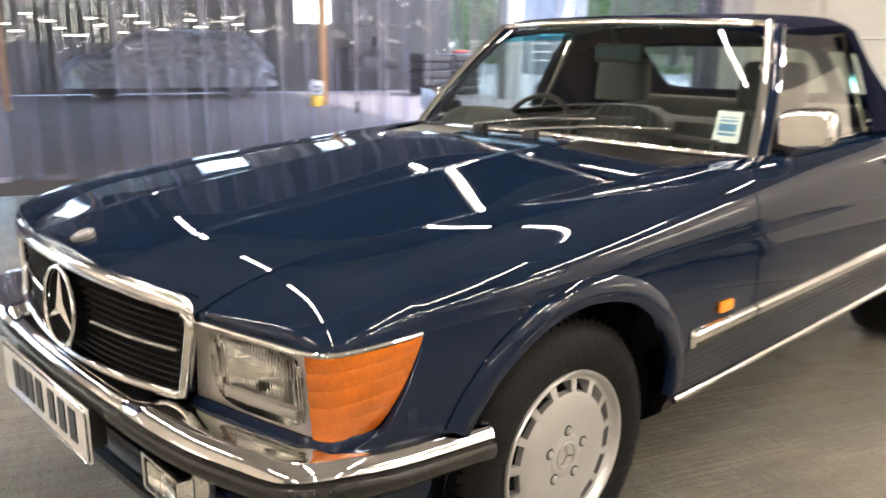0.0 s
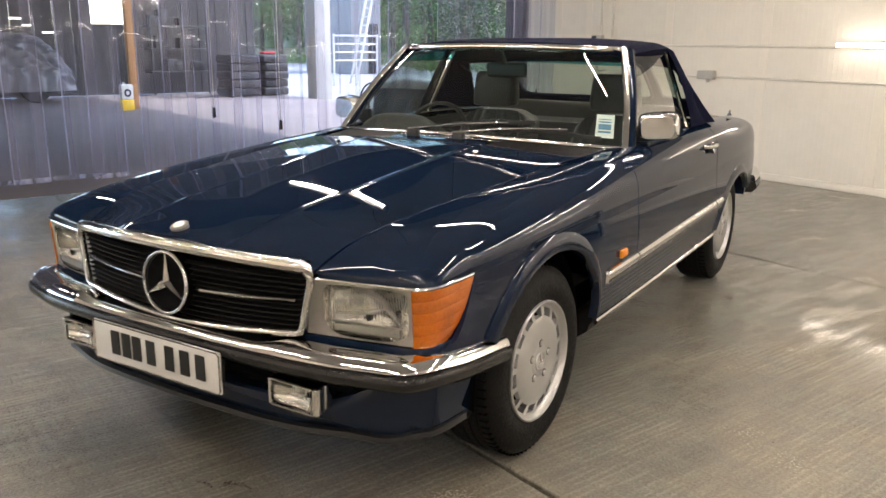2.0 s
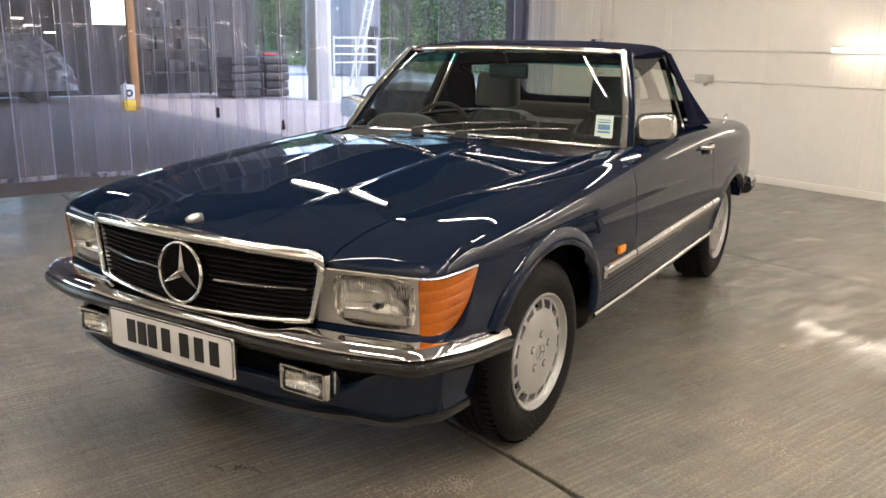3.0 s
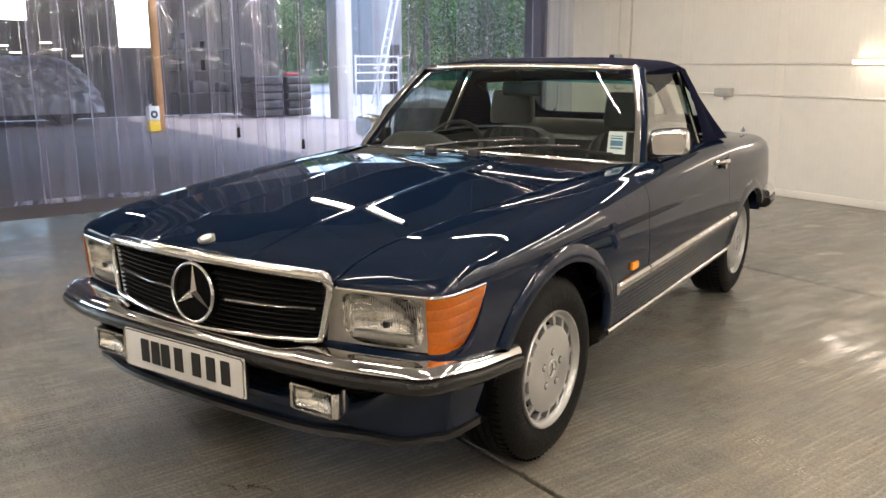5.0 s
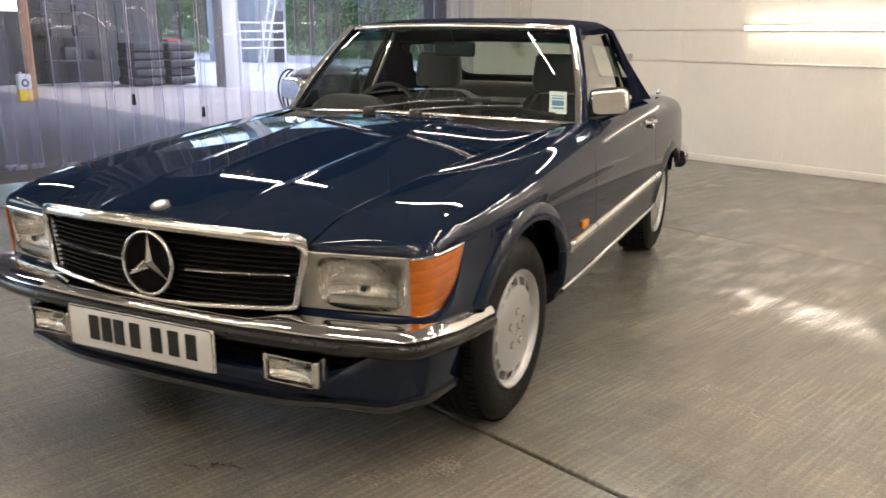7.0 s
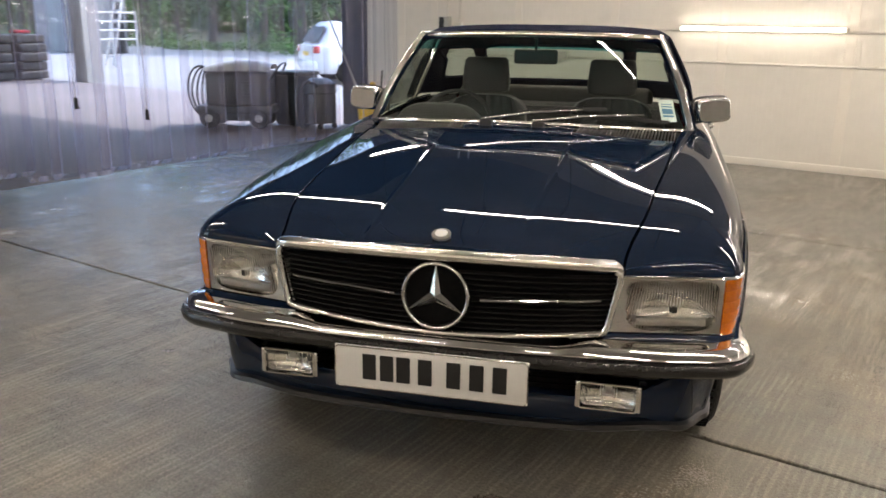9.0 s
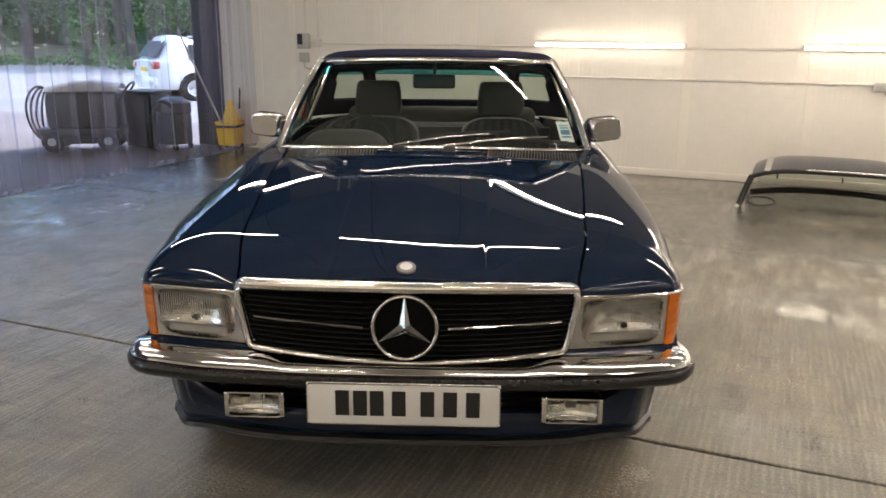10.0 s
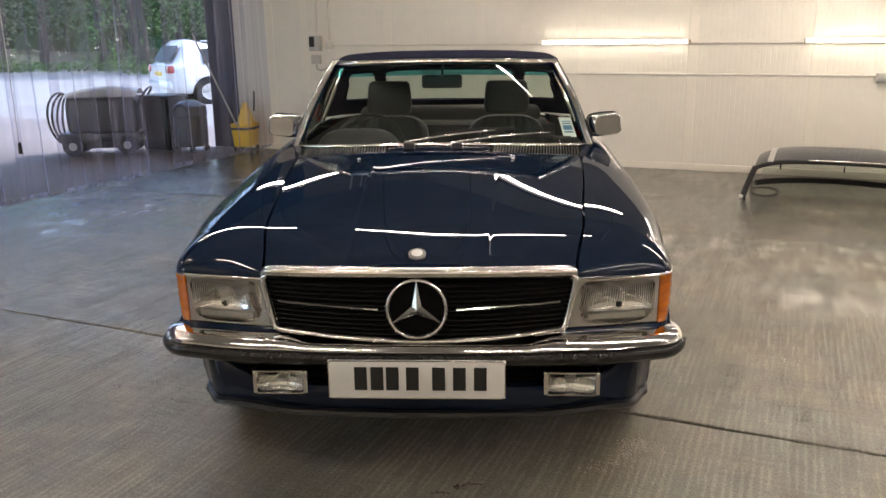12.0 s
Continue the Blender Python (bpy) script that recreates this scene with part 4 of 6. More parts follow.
def shoulder(y, s):
    """The wing's top from the shut line (s=0) to the waist (s=1)."""
    g, zg = g_of(y) + 0.0045, zg_of(y)
    w, zw = waist(y)
    w = np.maximum(w, g + 0.004)
    b1x, b1z = g + 0.80 * (w - g), zg + 0.004
    b2x, b2z = w + 0.0, zw + 0.78 * (zg - zw)
    a, b, c, d = (1 - s) ** 3, 3 * s * (1 - s) ** 2, 3 * s**2 * (1 - s), s**3
    return np.stack([a * g + b * b1x + c * b2x + d * w, y + 0 * s, a * zg + b * b1z + c * b2z + d * zw], -1)


flank_off = curve((0.20, -0.075), (0.27, -0.045), (0.34, -0.02), (0.44, 0.0), (0.52, 0.007), (0.60, 0.0085), (0.66, 0.006), (0.715, 0.0))


def flank(y, z):
    w, _ = waist(y)
    return np.stack([w + flank_off(z), y + 0 * z, z + 0 * y], -1)


def rolled(p, edges="", depth=0.014):
    """Turns a sheet's edges inward, as a pressed panel's: edges among a, b (first, last row) and c, d (first, last column)."""
    p = np.asarray(p, float)

    def turn(p, flip):
        q = p[::-1] if flip else p
        du, dv = q[1] - q[0], np.gradient(q[0], axis=0)
        n = np.cross(du, dv)
        n /= np.linalg.norm(n, axis=1)[:, None] + 1e-12
        mid = np.array([0, 1.2, 0.45])
        n *= np.sign(((q[0] - mid) * n).sum(1))[:, None]
        out = -du / (np.linalg.norm(du, axis=1)[:, None] + 1e-12)
        rows = [q[0] - n * depth + out * 0.0008, q[0] - n * 0.0022 + out * 0.0012, q[0] - n * 0.0006 + out * 0.0006]
        q = np.concatenate([np.array(rows), q])
        return q[::-1] if flip else q

    if "a" in edges:
        p = turn(p, False)
    if "b" in edges:
        p = turn(p, True)
    if "c" in edges:
        p = turn(p.transpose(1, 0, 2), False).transpose(1, 0, 2)
    if "d" in edges:
        p = turn(p.transpose(1, 0, 2), True).transpose(1, 0, 2)
    return p


def spread(*stops, step=0.02):
    """Even steps between stops that are all kept."""
    out = [stops[0]]
    for a, b in zip(stops[:-1], stops[1:]):
        n = max(1, int(round(abs(b - a) / step)))
        out += [a + (b - a) * k / n for k in range(1, n + 1)]
    return np.array(out)


car = thing("car", "dark blue classic two-seat roadster with chrome trim and raised soft top", "car")


def both(name, shape, mat, label="", parent=None, **kw):
    """A part on the car's left and its mirror image on the right."""
    return part(name, shape, mat, parent or car, label, **kw), part(name, shape.mirrored(), mat, parent or car, label, **kw)


# bonnet: crowned, with two creases
def bonnet_z(x, y):
    g, zg, zc = g_of(y), zg_of(y), zc_of(y)
    r = np.abs(x) / g
    rc = (0.215 + 0.055 * np.clip((y + 0.6) / 1.2, 0, 1)) / g
    h = 0.68 * r**1.85 + 0.32 * np.maximum(0, (r - rc) / (1 - rc))
    z = zc - (zc - zg) * h
    z = z + 0.0011 * np.exp(-((np.abs(x) - rc * g) / 0.0075) ** 2)   # the pressed ridge along each crease
    return z


rr = np.r_[spread(-0.997, -0.47, step=0.03), spread(-0.46, -0.34, step=0.004), spread(-0.33, 0.33, step=0.03), spread(0.34, 0.46, step=0.004), spread(0.47, 0.997, step=0.03)]
rows = []
for s in np.r_[np.linspace(0, 0.12, 12), np.linspace(0.13, 0.70, 60), np.linspace(0.705, 1, 70)]:
    front, rear = -0.764 + 0.062 * np.abs(rr) ** 3.5, 0.61 + 0.10 * np.abs(rr) ** 2
    y = front + (rear - front) * s
    x = rr * (g_of(y) - 0.003)
    rows.append(np.stack([x, y, bonnet_z(x, y) - 0.013 * max(0.0, (s - 0.93) / 0.07) ** 2], 1))
part("bonnet", Shape().grid(rolled(rows, "abcd")), paint, car, "glossy dark blue bonnet with two creases")

# wings, doors, rear quarters
ss = np.linspace(0, 1, 26)


def arch_low(y, y0, rise, foot=0.315):
    rise, foot = rise - 0.03, foot + 0.03
    k = np.clip(1 - ((y - y0) / ARCH) ** 2, 0, 1)
    return foot + rise * np.sqrt(k)


def arch_stations(y0):
    return y0 - ARCH * np.cos(np.linspace(0, np.pi, 60))


wing = Shape()
ys = np.r_[spread(-0.699, -0.56, step=0.0035), spread(-0.55, -0.43, 0.738, step=0.012)]
wing.grid(rolled([shoulder(np.full(26, y), ss) for y in ys], "abc"))
zs = np.linspace(0, 1, 12)
lead = []
for a in np.linspace(0, 1, 8):
    z = 0.46 + (0.708 - 0.46) * zs
    y0 = np.where(z < 0.545, -0.60, -0.521 + 0.091 * np.clip((z - 0.55) / 0.15, 0, 1) ** 0.8)
    y = y0 + (-ARCH - y0) * a
    zz = np.where(zs == 1, waist(y)[1], z)
    lead.append(flank(y, zz))
wing.grid(rolled(lead, "a"))
wing.grid([flank(np.full(16, y), np.linspace(arch_low(y, 0, 0.372), waist(y)[1], 16)) for y in arch_stations(0.0)])
wing.grid(rolled([flank(np.full(16, y), np.linspace(0.34, ZW, 16)) for y in spread(ARCH, 0.738, step=0.03)], "b"))
both("front_wing", wing, paint, "glossy dark blue front wing")
door = Shape()
ys = spread(0.745, 1.945, step=0.03)
door.grid(rolled([shoulder(np.full(26, y), ss) for y in ys], "ab"))
door.grid(rolled([flank(np.full(18, y), np.linspace(0.34, ZW, 18)) for y in ys], "ab"))
doors = both("door", door, paint, "glossy dark blue door")
quarter = Shape()
ys = spread(1.952, 3.40, step=0.025)
quarter.grid(rolled([shoulder(np.full(26, y), ss) for y in ys], "a"))
quarter.grid(rolled([flank(np.full(10, y), np.linspace(0.34, ZW, 10)) for y in spread(1.952, RARCH - ARCH, step=0.03)], "a"))
quarter.grid([flank(np.full(16, y), np.linspace(max(arch_low(y, RARCH, 0.298), 0.485 if y > RARCH else 0), ZW, 16)) for y in arch_stations(RARCH)])
quarter.grid([flank(np.full(10, y), np.linspace(0.485, ZW, 10)) for y in spread(RARCH + ARCH, 3.40, step=0.03)])
both("rear_quarter", quarter, paint, "glossy dark blue rear quarter panel")
boot = Shape().grid([[(r * (g_of(y) - 0.003), y, zg_of(y) + 0.03 * (1 - r * r)) for r in np.linspace(-1, 1, 30)] for y in spread(2.42, 3.40, step=0.03)])
part("boot_lid", boot, paint, car, "glossy dark blue boot lid")
tail = Shape().grid([[(r * (0.735 - 0.02 * k), 3.40 + 0.05 * math.sin(k * 1.5), 0.83 - 0.03 * r * r * (1 - k) - 0.5 * k) for r in np.linspace(-1, 1, 20)] for k in np.linspace(0, 1, 10)])
part("tail_panel", tail, paint, car)
both("tail_lamp", Shape().box((0.615, 3.40, 0.69), (0.27, 0.09, 0.15), 0.02), red_lens, "ribbed red tail lamp")

# wheel arch lips and liners
for y0, rise in ((0.0, 0.372), (RARCH, 0.298)):
    ang = np.linspace(0.0, np.pi, 60)
    pts = []
    for k in ang:
        y, z = y0 - ARCH * math.cos(k), 0.345 + (rise - 0.03) * math.sin(k)
        if z > 0.348 and (z > 0.47 or y > 0) and not (y0 and y > y0 and z < 0.485):
            pts.append((float(waist(y)[0] + flank_off(z)), y, z))
    pts = np.array(pts)
    out = pts - np.array([0, y0, 0.315]) * [0, 1, 1]
    out[:, 0] = 0
    out /= np.linalg.norm(out, axis=1)[:, None]
    prof = np.array([(-0.018, 0.054), (-0.001, 0.054), (0.0025, 0.048), (0.0085, 0.036), (0.0125, 0.022), (0.0135, 0.009), (0.011, -0.002), (0.004, -0.007), (-0.018, -0.007)])
    side = np.array([1.0, 0, 0])
    lip = [[p + side * a + o * b for a, b in prof] for p, o in zip(pts, out)]
    both("wheel_arch_lip", Shape().grid(lip), paint)
    liner = Shape().grid([[(x, y0 - (ARCH + 0.004) * math.cos(k), 0.315 + (rise + 0.004) * math.sin(k)) for x in (0.56, 0.7, 0.785)] for k in np.linspace(-0.1, np.pi + 0.1, 40)])
    liner.fan([(0.56, y0 - ARCH * math.cos(k), 0.315 + rise * math.sin(k)) for k in np.linspace(-0.3, np.pi + 0.3, 30)])
    both("wheel_arch_liner", liner, void)

# sills, side trim
clad = Shape()
for k in range(7):
    z0 = 0.352 + k * 0.0185
    clad.grid([flank(np.full(5, y), np.array([z0, z0 + 0.004, z0 + 0.009, z0 + 0.0145, z0 + 0.0185])) + np.array([[0.001, 0, 0], [0.002, 0, 0], [0.0024, 0, 0], [0.002, 0, 0], [0.001, 0, 0]]) for y in spread(0.40, 2.04, step=0.08)])
both("ribbed_cladding", clad, paint, "ribbed blue lower door cladding")
trim_prof = np.array([(-0.004, -0.024), (0.009, -0.022), (0.013, -0.004), (0.016, 0.006), (0.013, 0.019), (0.004, 0.026), (-0.004, 0.026)])
for a, b in ((0.418, 0.735), (0.748, 1.94), (1.956, 2.085)):
    yy = spread(a, b, step=0.06)
    ends = np.r_[a, a + 0.006, a + 0.018, yy[1:]]
    lift = np.r_[0.1, 0.75, 1.0, np.ones(len(yy) - 1)] if a < 0.5 else np.ones(len(ends))
    trim = Shape().grid([[(float(waist(y)[0] + flank_off(0.50)) + dx * f, y, 0.502 + dz + 0.008 * (y - 0.4)) for dx, dz in trim_prof] for y, f in zip(ends, lift)])
    trim.fan(trim.v[:7]), trim.fan(trim.v[-7:])
    low = Shape().grid([[(float(waist(y)[0] + flank_off(0.50)) + dx, y, 0.502 + dz + 0.008 * (y - 0.4)) for dx, dz in ((-0.004, -0.027), (0.009, -0.026), (0.0125, -0.014), (0.012, -0.005), (0.0, -0.004))] for y in (yy if a > 0.5 else yy + (b - yy) / (b - a) * 0.014)])
    both("side_trim", trim, chrome, "chrome side rub strip")
    both("rub_insert", low, rubber, "grey rubber insert under the rub strip")
yy = spread(0.40, 2.07, step=0.06)
both("sill_strip", Shape().sweep([(float(waist(y)[0] + flank_off(0.338)) + 0.004, y, 0.336) for y in yy], oval(0.008, 0.0105, 10), up=(0, 0, 1)), chrome, "polished sill strip")
sill = Shape().grid([[(float(waist(y)[0]) + dx, y, z) for dx, z in ((-0.03, 0.33), (-0.04, 0.30), (-0.10, 0.255), (-0.3, 0.24))] for y in (0.38, 1.2, 2.07)])
both("sill", sill, rubber)
part("underbody", Shape().box((0, 1.3, 0.31), (1.30, 3.3, 0.12), 0.02), void, car)
part("engine_bay", Shape().box((0, 0.1, 0.52), (1.02, 1.3, 0.40), 0.02), void, car)
part("boot_floor", Shape().box((0, 2.85, 0.52), (1.05, 1.1, 0.5), 0.02), void, car)

# nose: grille
def nose_y(x):
    return -0.768 + 0.30 * np.abs(x) ** 2.2


GT, GB = 0.722, 0.552
# near-black sheet behind the slats in place of the shade inside
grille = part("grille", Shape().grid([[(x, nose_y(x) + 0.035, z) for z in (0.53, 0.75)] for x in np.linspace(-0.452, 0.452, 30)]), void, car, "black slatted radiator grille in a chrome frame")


def grille_edge(z, sgn):
    """The frame's side leans in towards its foot."""
    return sgn * (0.478 - 0.028 * (GT - z) / (GT - GB))


for k in range(11):
    z = 0.562 + k * 0.0142
    e = grille_edge(z, 1) - 0.01
    part("slat", Shape().sweep([(x, nose_y(x) + 0.016 + 0.004 * 0, z - 0.012 * (1 - (x / 0.48) ** 2) * (1 - k / 11)) for x in np.linspace(-e, e, 24)], np.array([(-0.013, -0.004), (0.010, -0.0012), (0.010, 0.0012), (-0.013, 0.003)])), grille_m, grille)
crest = [(x, float(nose_y(x)) - 0.006, 0.741 + 0.012 * (1 - (abs(x) / 0.48) ** 2)) for x in np.linspace(-0.455, 0.455, 30)]
corner = [(0.466, float(nose_y(0.466)) - 0.005, 0.7395), (0.474, float(nose_y(0.474)) - 0.004, 0.7345), (0.4785, float(nose_y(0.4785)) - 0.003, 0.726), (0.479, float(nose_y(0.479)) - 0.003, 0.716)]
crest = np.array([(-x, y, z) for x, y, z in corner[::-1]] + crest + corner)
size = np.r_[0.45, 0.55, 0.7, 0.85, np.ones(30), 0.85, 0.7, 0.55, 0.45]
part("grille_top", Shape().sweep(crest, oval(0.02, 0.0175, 20, 2.3) - [0.004, 0], up=(0, 0.25, 1), scale=size), chrome, grille, "broad chrome grille top")
loop = [(-0.463, 0.728), (-0.476, 0.72), (-0.478, 0.70), (-0.452, 0.575), (-0.446, 0.561), (-0.432, 0.556)]
loop3 = [(x, float(nose_y(x)) - 0.004, z) for x, z in loop]
bottom = [(x, float(nose_y(x)) - 0.004, 0.556 - 0.022 * (1 - (abs(x) / 0.432) ** 1.6)) for x in np.linspace(-0.42, 0.42, 24)]
edge = np.array(loop3 + bottom + [(-x, y, z) for x, y, z in loop3[::-1]])
part("grille_frame", Shape().sweep(edge, oval(0.0105, 0.012, 14), up=(0, -1, 0.01)), chrome, grille, "chrome grille surround")
for sgn in (-1, 1):
    xs = np.linspace(0.118, 0.432, 14) * sgn
    part("chrome_bar", Shape().sweep([(x, nose_y(x) + 0.0, 0.634 + 0.012 * (abs(x) - 0.118) / 0.31) for x in xs], oval(0.006, 0.0045, 8)), chrome, grille)
# round emblem: a ring with a three-armed star; black disc paints the shade within
EY, EZ, ER = -0.782, 0.642, 0.0885
emb = Matrix.Translation((0, EY, EZ)) @ Matrix.Rotation(radians(-4), 4, "X")
part("emblem_disc", Shape().lathe([(0.0001, -0.002), (0.082, 0.0), (0.086, 0.03)], 40, "y", emb), void, grille)
part("emblem_ring", Shape().lathe([(ER + 0.0055 * math.cos(a), -0.006 + 0.006 * math.sin(a)) for a in np.linspace(0, 2 * np.pi, 11)], 48, "y", emb), chrome, grille, "chrome emblem ring")
star = Shape()
for k in range(3):
    a = math.pi / 2 + k * 2 * math.pi / 3
    tip = (ER * math.cos(a), -0.006, ER * math.sin(a))
    pl = (0.0165 * math.cos(a + math.pi / 3), -0.004, 0.0165 * math.sin(a + math.pi / 3))
    pr = (0.0165 * math.cos(a - math.pi / 3), -0.004, 0.0165 * math.sin(a - math.pi / 3))
    o = len(star.v)
    star.v += [(0, -0.014, 0), pl, tip, pr, (0, 0.004, 0)]
    star.f += [(o, o + 1, o + 2), (o, o + 2, o + 3), (o + 4, o + 2, o + 1), (o + 4, o + 3, o + 2)]
part("emblem_star", star.moved(emb), chrome, grille, "chrome three-armed star", smooth=False)
badge = Matrix.Translation((0, -0.722, 0.794)) @ Matrix.Rotation(radians(20), 4, "X")
badge_ob = part("bonnet_badge", Shape().lathe([(0.024, -0.018), (0.026, 0.0), (0.027, 0.004), (0.0235, 0.006), (0.016, 0.0062)], 28, "z", badge), pale_trim, car, "small round enamel bonnet badge")
part("badge_face", Shape().lathe([(0.018, 0.0055), (0.017, 0.0072), (0.0001, 0.0074)], 28, "z", badge), alloy, badge_ob)

# headlamps and indicators
def lamp_front(x):
    return lip_of(np.asarray(x, float))


LAMP_X, LAMP_Z, LAMP_W, LAMP_H = 0.616, 0.6265, 0.117, 0.0715


def lamp_point(x, z):
    return (x, float(lamp_front(x)) + 0.075 * (0.698 - z) - 0.002, z)


def lamp_outline(k, grow=1.0):
    """The reflector's mouth, a rectangle with rounded and, at its foot, cut corners."""
    a = 2 * math.pi * k
    c, sn = math.cos(a), math.sin(a)
    power = 7.0 if sn > 0 else 3.6
    r = (abs(c) ** power + abs(sn) ** power) ** (-1 / power)
    return LAMP_X + LAMP_W * grow * r * c, LAMP_Z + LAMP_H * grow * r * sn


CORNER = np.array([p for p in LIP if p[0] > 0.7485])
CORNER = np.concatenate([[(0.748, float(lip_of(0.748)))], CORNER])
for sgn in (1, -1):
    lamp = part("headlamp", Shape().grid([[(sgn * x, float(lamp_front(x)) + 0.105, z) for z in np.linspace(0.535, 0.69, 4)] for x in np.linspace(0.50, 0.70, 10)]), lamp_body, car, "clear ribbed headlamp unit")
    ks = np.linspace(0, 1, 96, endpoint=False)
    bowl_rows = []
    for g in (0.03, 0.12, 0.2, 0.28, 0.36, 0.44, 0.52, 0.6, 0.68, 0.76, 0.84, 0.9, 0.95, 0.98, 1.0):
        row = []
        for k in ks:
            x, z = lamp_outline(k, g)
            d = 0.074 * (1 - ((x - LAMP_X) ** 2 + (z - LAMP_Z) ** 2) / 0.142**2)
            row.append((sgn * x, lamp_point(LAMP_X, z)[1] + 0.018 + d + 0.12 * (x - LAMP_X), z))
        bowl_rows.append(row)
    bowl_rows.append([(sgn * lamp_outline(k, 1.01)[0], lamp_point(*lamp_outline(k))[1] + 0.012, lamp_outline(k, 1.01)[1]) for k in ks])
    part("reflector_bowl", Shape().grid(bowl_rows, loop_v=True), reflector, lamp, "bright fluted reflector", angle=50)
    rim_rows = []
    for f in (0.0, 0.06, 0.4, 1.0):
        row = []
        for k in ks:
            x, z = lamp_outline(k, 1.01)
            a = 2 * math.pi * k
            m = max(abs(math.cos(a)), abs(math.sin(a)))
            zo = 0.626 + 0.079 * math.sin(a) / m
            xo = 0.6085 + 0.1375 * math.cos(a) / m - (0.030 * (0.699 - zo) / 0.158 if math.cos(a) < 0 else 0.0)
            xx, zz = x + (xo - x) * f, z + (zo - z) * f
            row.append((sgn * xx, lamp_point(xx, zz)[1] + (0.012 if f in (0.0,) else 0.009), zz))
        rim_rows.append(row)
    part("bezel", Shape().grid(rim_rows, loop_v=True), lamp_body, lamp, "plain grey surround of the reflector")
    step_z = LAMP_Z - 0.047
    part("prism_step", Shape().grid([[(sgn * x, lamp_point(x, z)[1] + dy, z) for dy, z in ((0.030, step_z + 0.014), (0.010, step_z + 0.012), (0.006, step_z + 0.004), (0.008, step_z - 0.008))] for x in np.linspace(LAMP_X - 0.09, LAMP_X + 0.092, 50)]), lamp_body, lamp)
    bulb_y = lamp_point(LAMP_X, LAMP_Z)[1] + 0.03
    part("bulb", Shape().lathe([(0.0001, -0.014), (0.006, -0.012), (0.008, -0.004), (0.008, 0.045)], 16, "y", Matrix.Translation((sgn * (LAMP_X + 0.004), bulb_y, LAMP_Z - 0.004))), alloy, lamp)
    part("bulb_shield", Shape().lathe([(0.0001, -0.016), (0.0105, -0.014), (0.0115, 0.004)], 18, "y", Matrix.Translation((sgn * (LAMP_X + 0.004), bulb_y, LAMP_Z - 0.010))), chin_m, lamp)
    glass = Shape()
    xs = np.linspace(0.466, 0.746, 41 * 8 + 1)
    lens_z = np.r_[np.linspace(0.547, 0.562, 3), np.linspace(0.566, 0.690, 12), np.linspace(0.694, 0.705, 2)]
    glass.grid([[((x - 0.030 * (0.698 - z) / 0.158 * max(0, (0.60 - x) / 0.13)), lamp_point(x, z)[1] - 0.0016 * abs(math.sin(k * math.pi / 8)) * (0.496 < x < 0.736) * (0.564 < z < 0.692), z) for z in lens_z] for k, x in enumerate(xs)])
    part("lens", glass if sgn > 0 else glass.mirrored(), lens_glass, lamp, "ribbed clear lens")
    ind = Shape()
    zz = np.linspace(0.549, 0.705, 121)
    rowsi = []
    for a in np.linspace(0, 1, 36):
        row = []
        for j, z in enumerate(zz):
            yr = -0.525 + 0.093 * np.clip((z - 0.55) / 0.15, 0, 1) ** 0.8
            q = np.interp(np.linspace(0, 1, 300), np.linspace(0, 1, len(CORNER)), CORNER[:, 0])
            yl = np.interp(np.linspace(0, 1, 300), np.linspace(0, 1, len(CORNER)), CORNER[:, 1])
            ln = np.r_[0, np.cumsum(np.hypot(np.diff(q), np.diff(yl)))]
            end = np.interp(yr, yl, ln)
            tuck = 0.022 * max(0.0, (0.64 - z) / 0.11) ** 1.6
            x = np.interp(a * end, ln, q)
            y = np.interp(a * end, ln, yl)
            swell = 0.002 + 0.0026 * (1 - a**6) * abs(math.sin(math.pi * (z - 0.549 - 0.012 * a) / 0.0312)) ** 0.6
            lean = 0.075 * (0.70 - z) * (1 - a)
            tx, ty = np.gradient(q), np.gradient(yl)
            k = int(np.clip(a * end / ln[-1] * 299, 0, 299))
            nn = math.hypot(tx[k], ty[k])
            row.append((sgn * (x + swell * ty[k] / nn - tuck * a), y + lean - swell * tx[k] / nn, z))
        rowsi.append(row)
    ind.grid(rolled(np.array(rowsi), "ab", 0.02))
    part("indicator", ind, amber, car, "amber ribbed wraparound indicator")
    strip = [(sgn * x, y - 0.002, 0.7095) for x, y in np.concatenate([[(x, float(lip_of(x))) for x in np.linspace(0.478, 0.72, 14)], LIP[2:]])]
    part("lamp_strip", Shape().sweep(strip, oval(0.004, 0.0045, 8)), chrome, car, "thin bright strip over the lamps")
    # panel under the lamps
    under = Shape().grid([[(sgn * x, float(lip_of(x)) + 0.022 + dy, z) for dy, z in ((0.0, 0.552), (-0.012, 0.546), (-0.014, 0.52), (0.01, 0.46))] for x in np.r_[np.linspace(0.44, 0.74, 16), np.linspace(0.745, 0.80, 24)]])
    part("lamp_panel", under, paint, car)

# front bumper: chrome upper, grey rubber lower
def bumper_line(n=90, back=-0.272, out=0.0):
    p = [(0, -0.795), (0.2, -0.792), (0.4, -0.781), (0.58, -0.758), (0.70, -0.725), (0.772, -0.695), (0.808, -0.63), (0.818, -0.54), (0.820, -0.40), (0.818, back)]
    half = line3(*[(x, y, 0.501 - 0.0131 * max(0, x - 0.35)) for x, y in p[:7]], *[(x, y, 0.492 - 0.125 * (y + 0.64)) for x, y in p[7:]], n=n)
    whole = np.concatenate([(half * [-1, 1, 1])[:0:-1], half])
    return whole


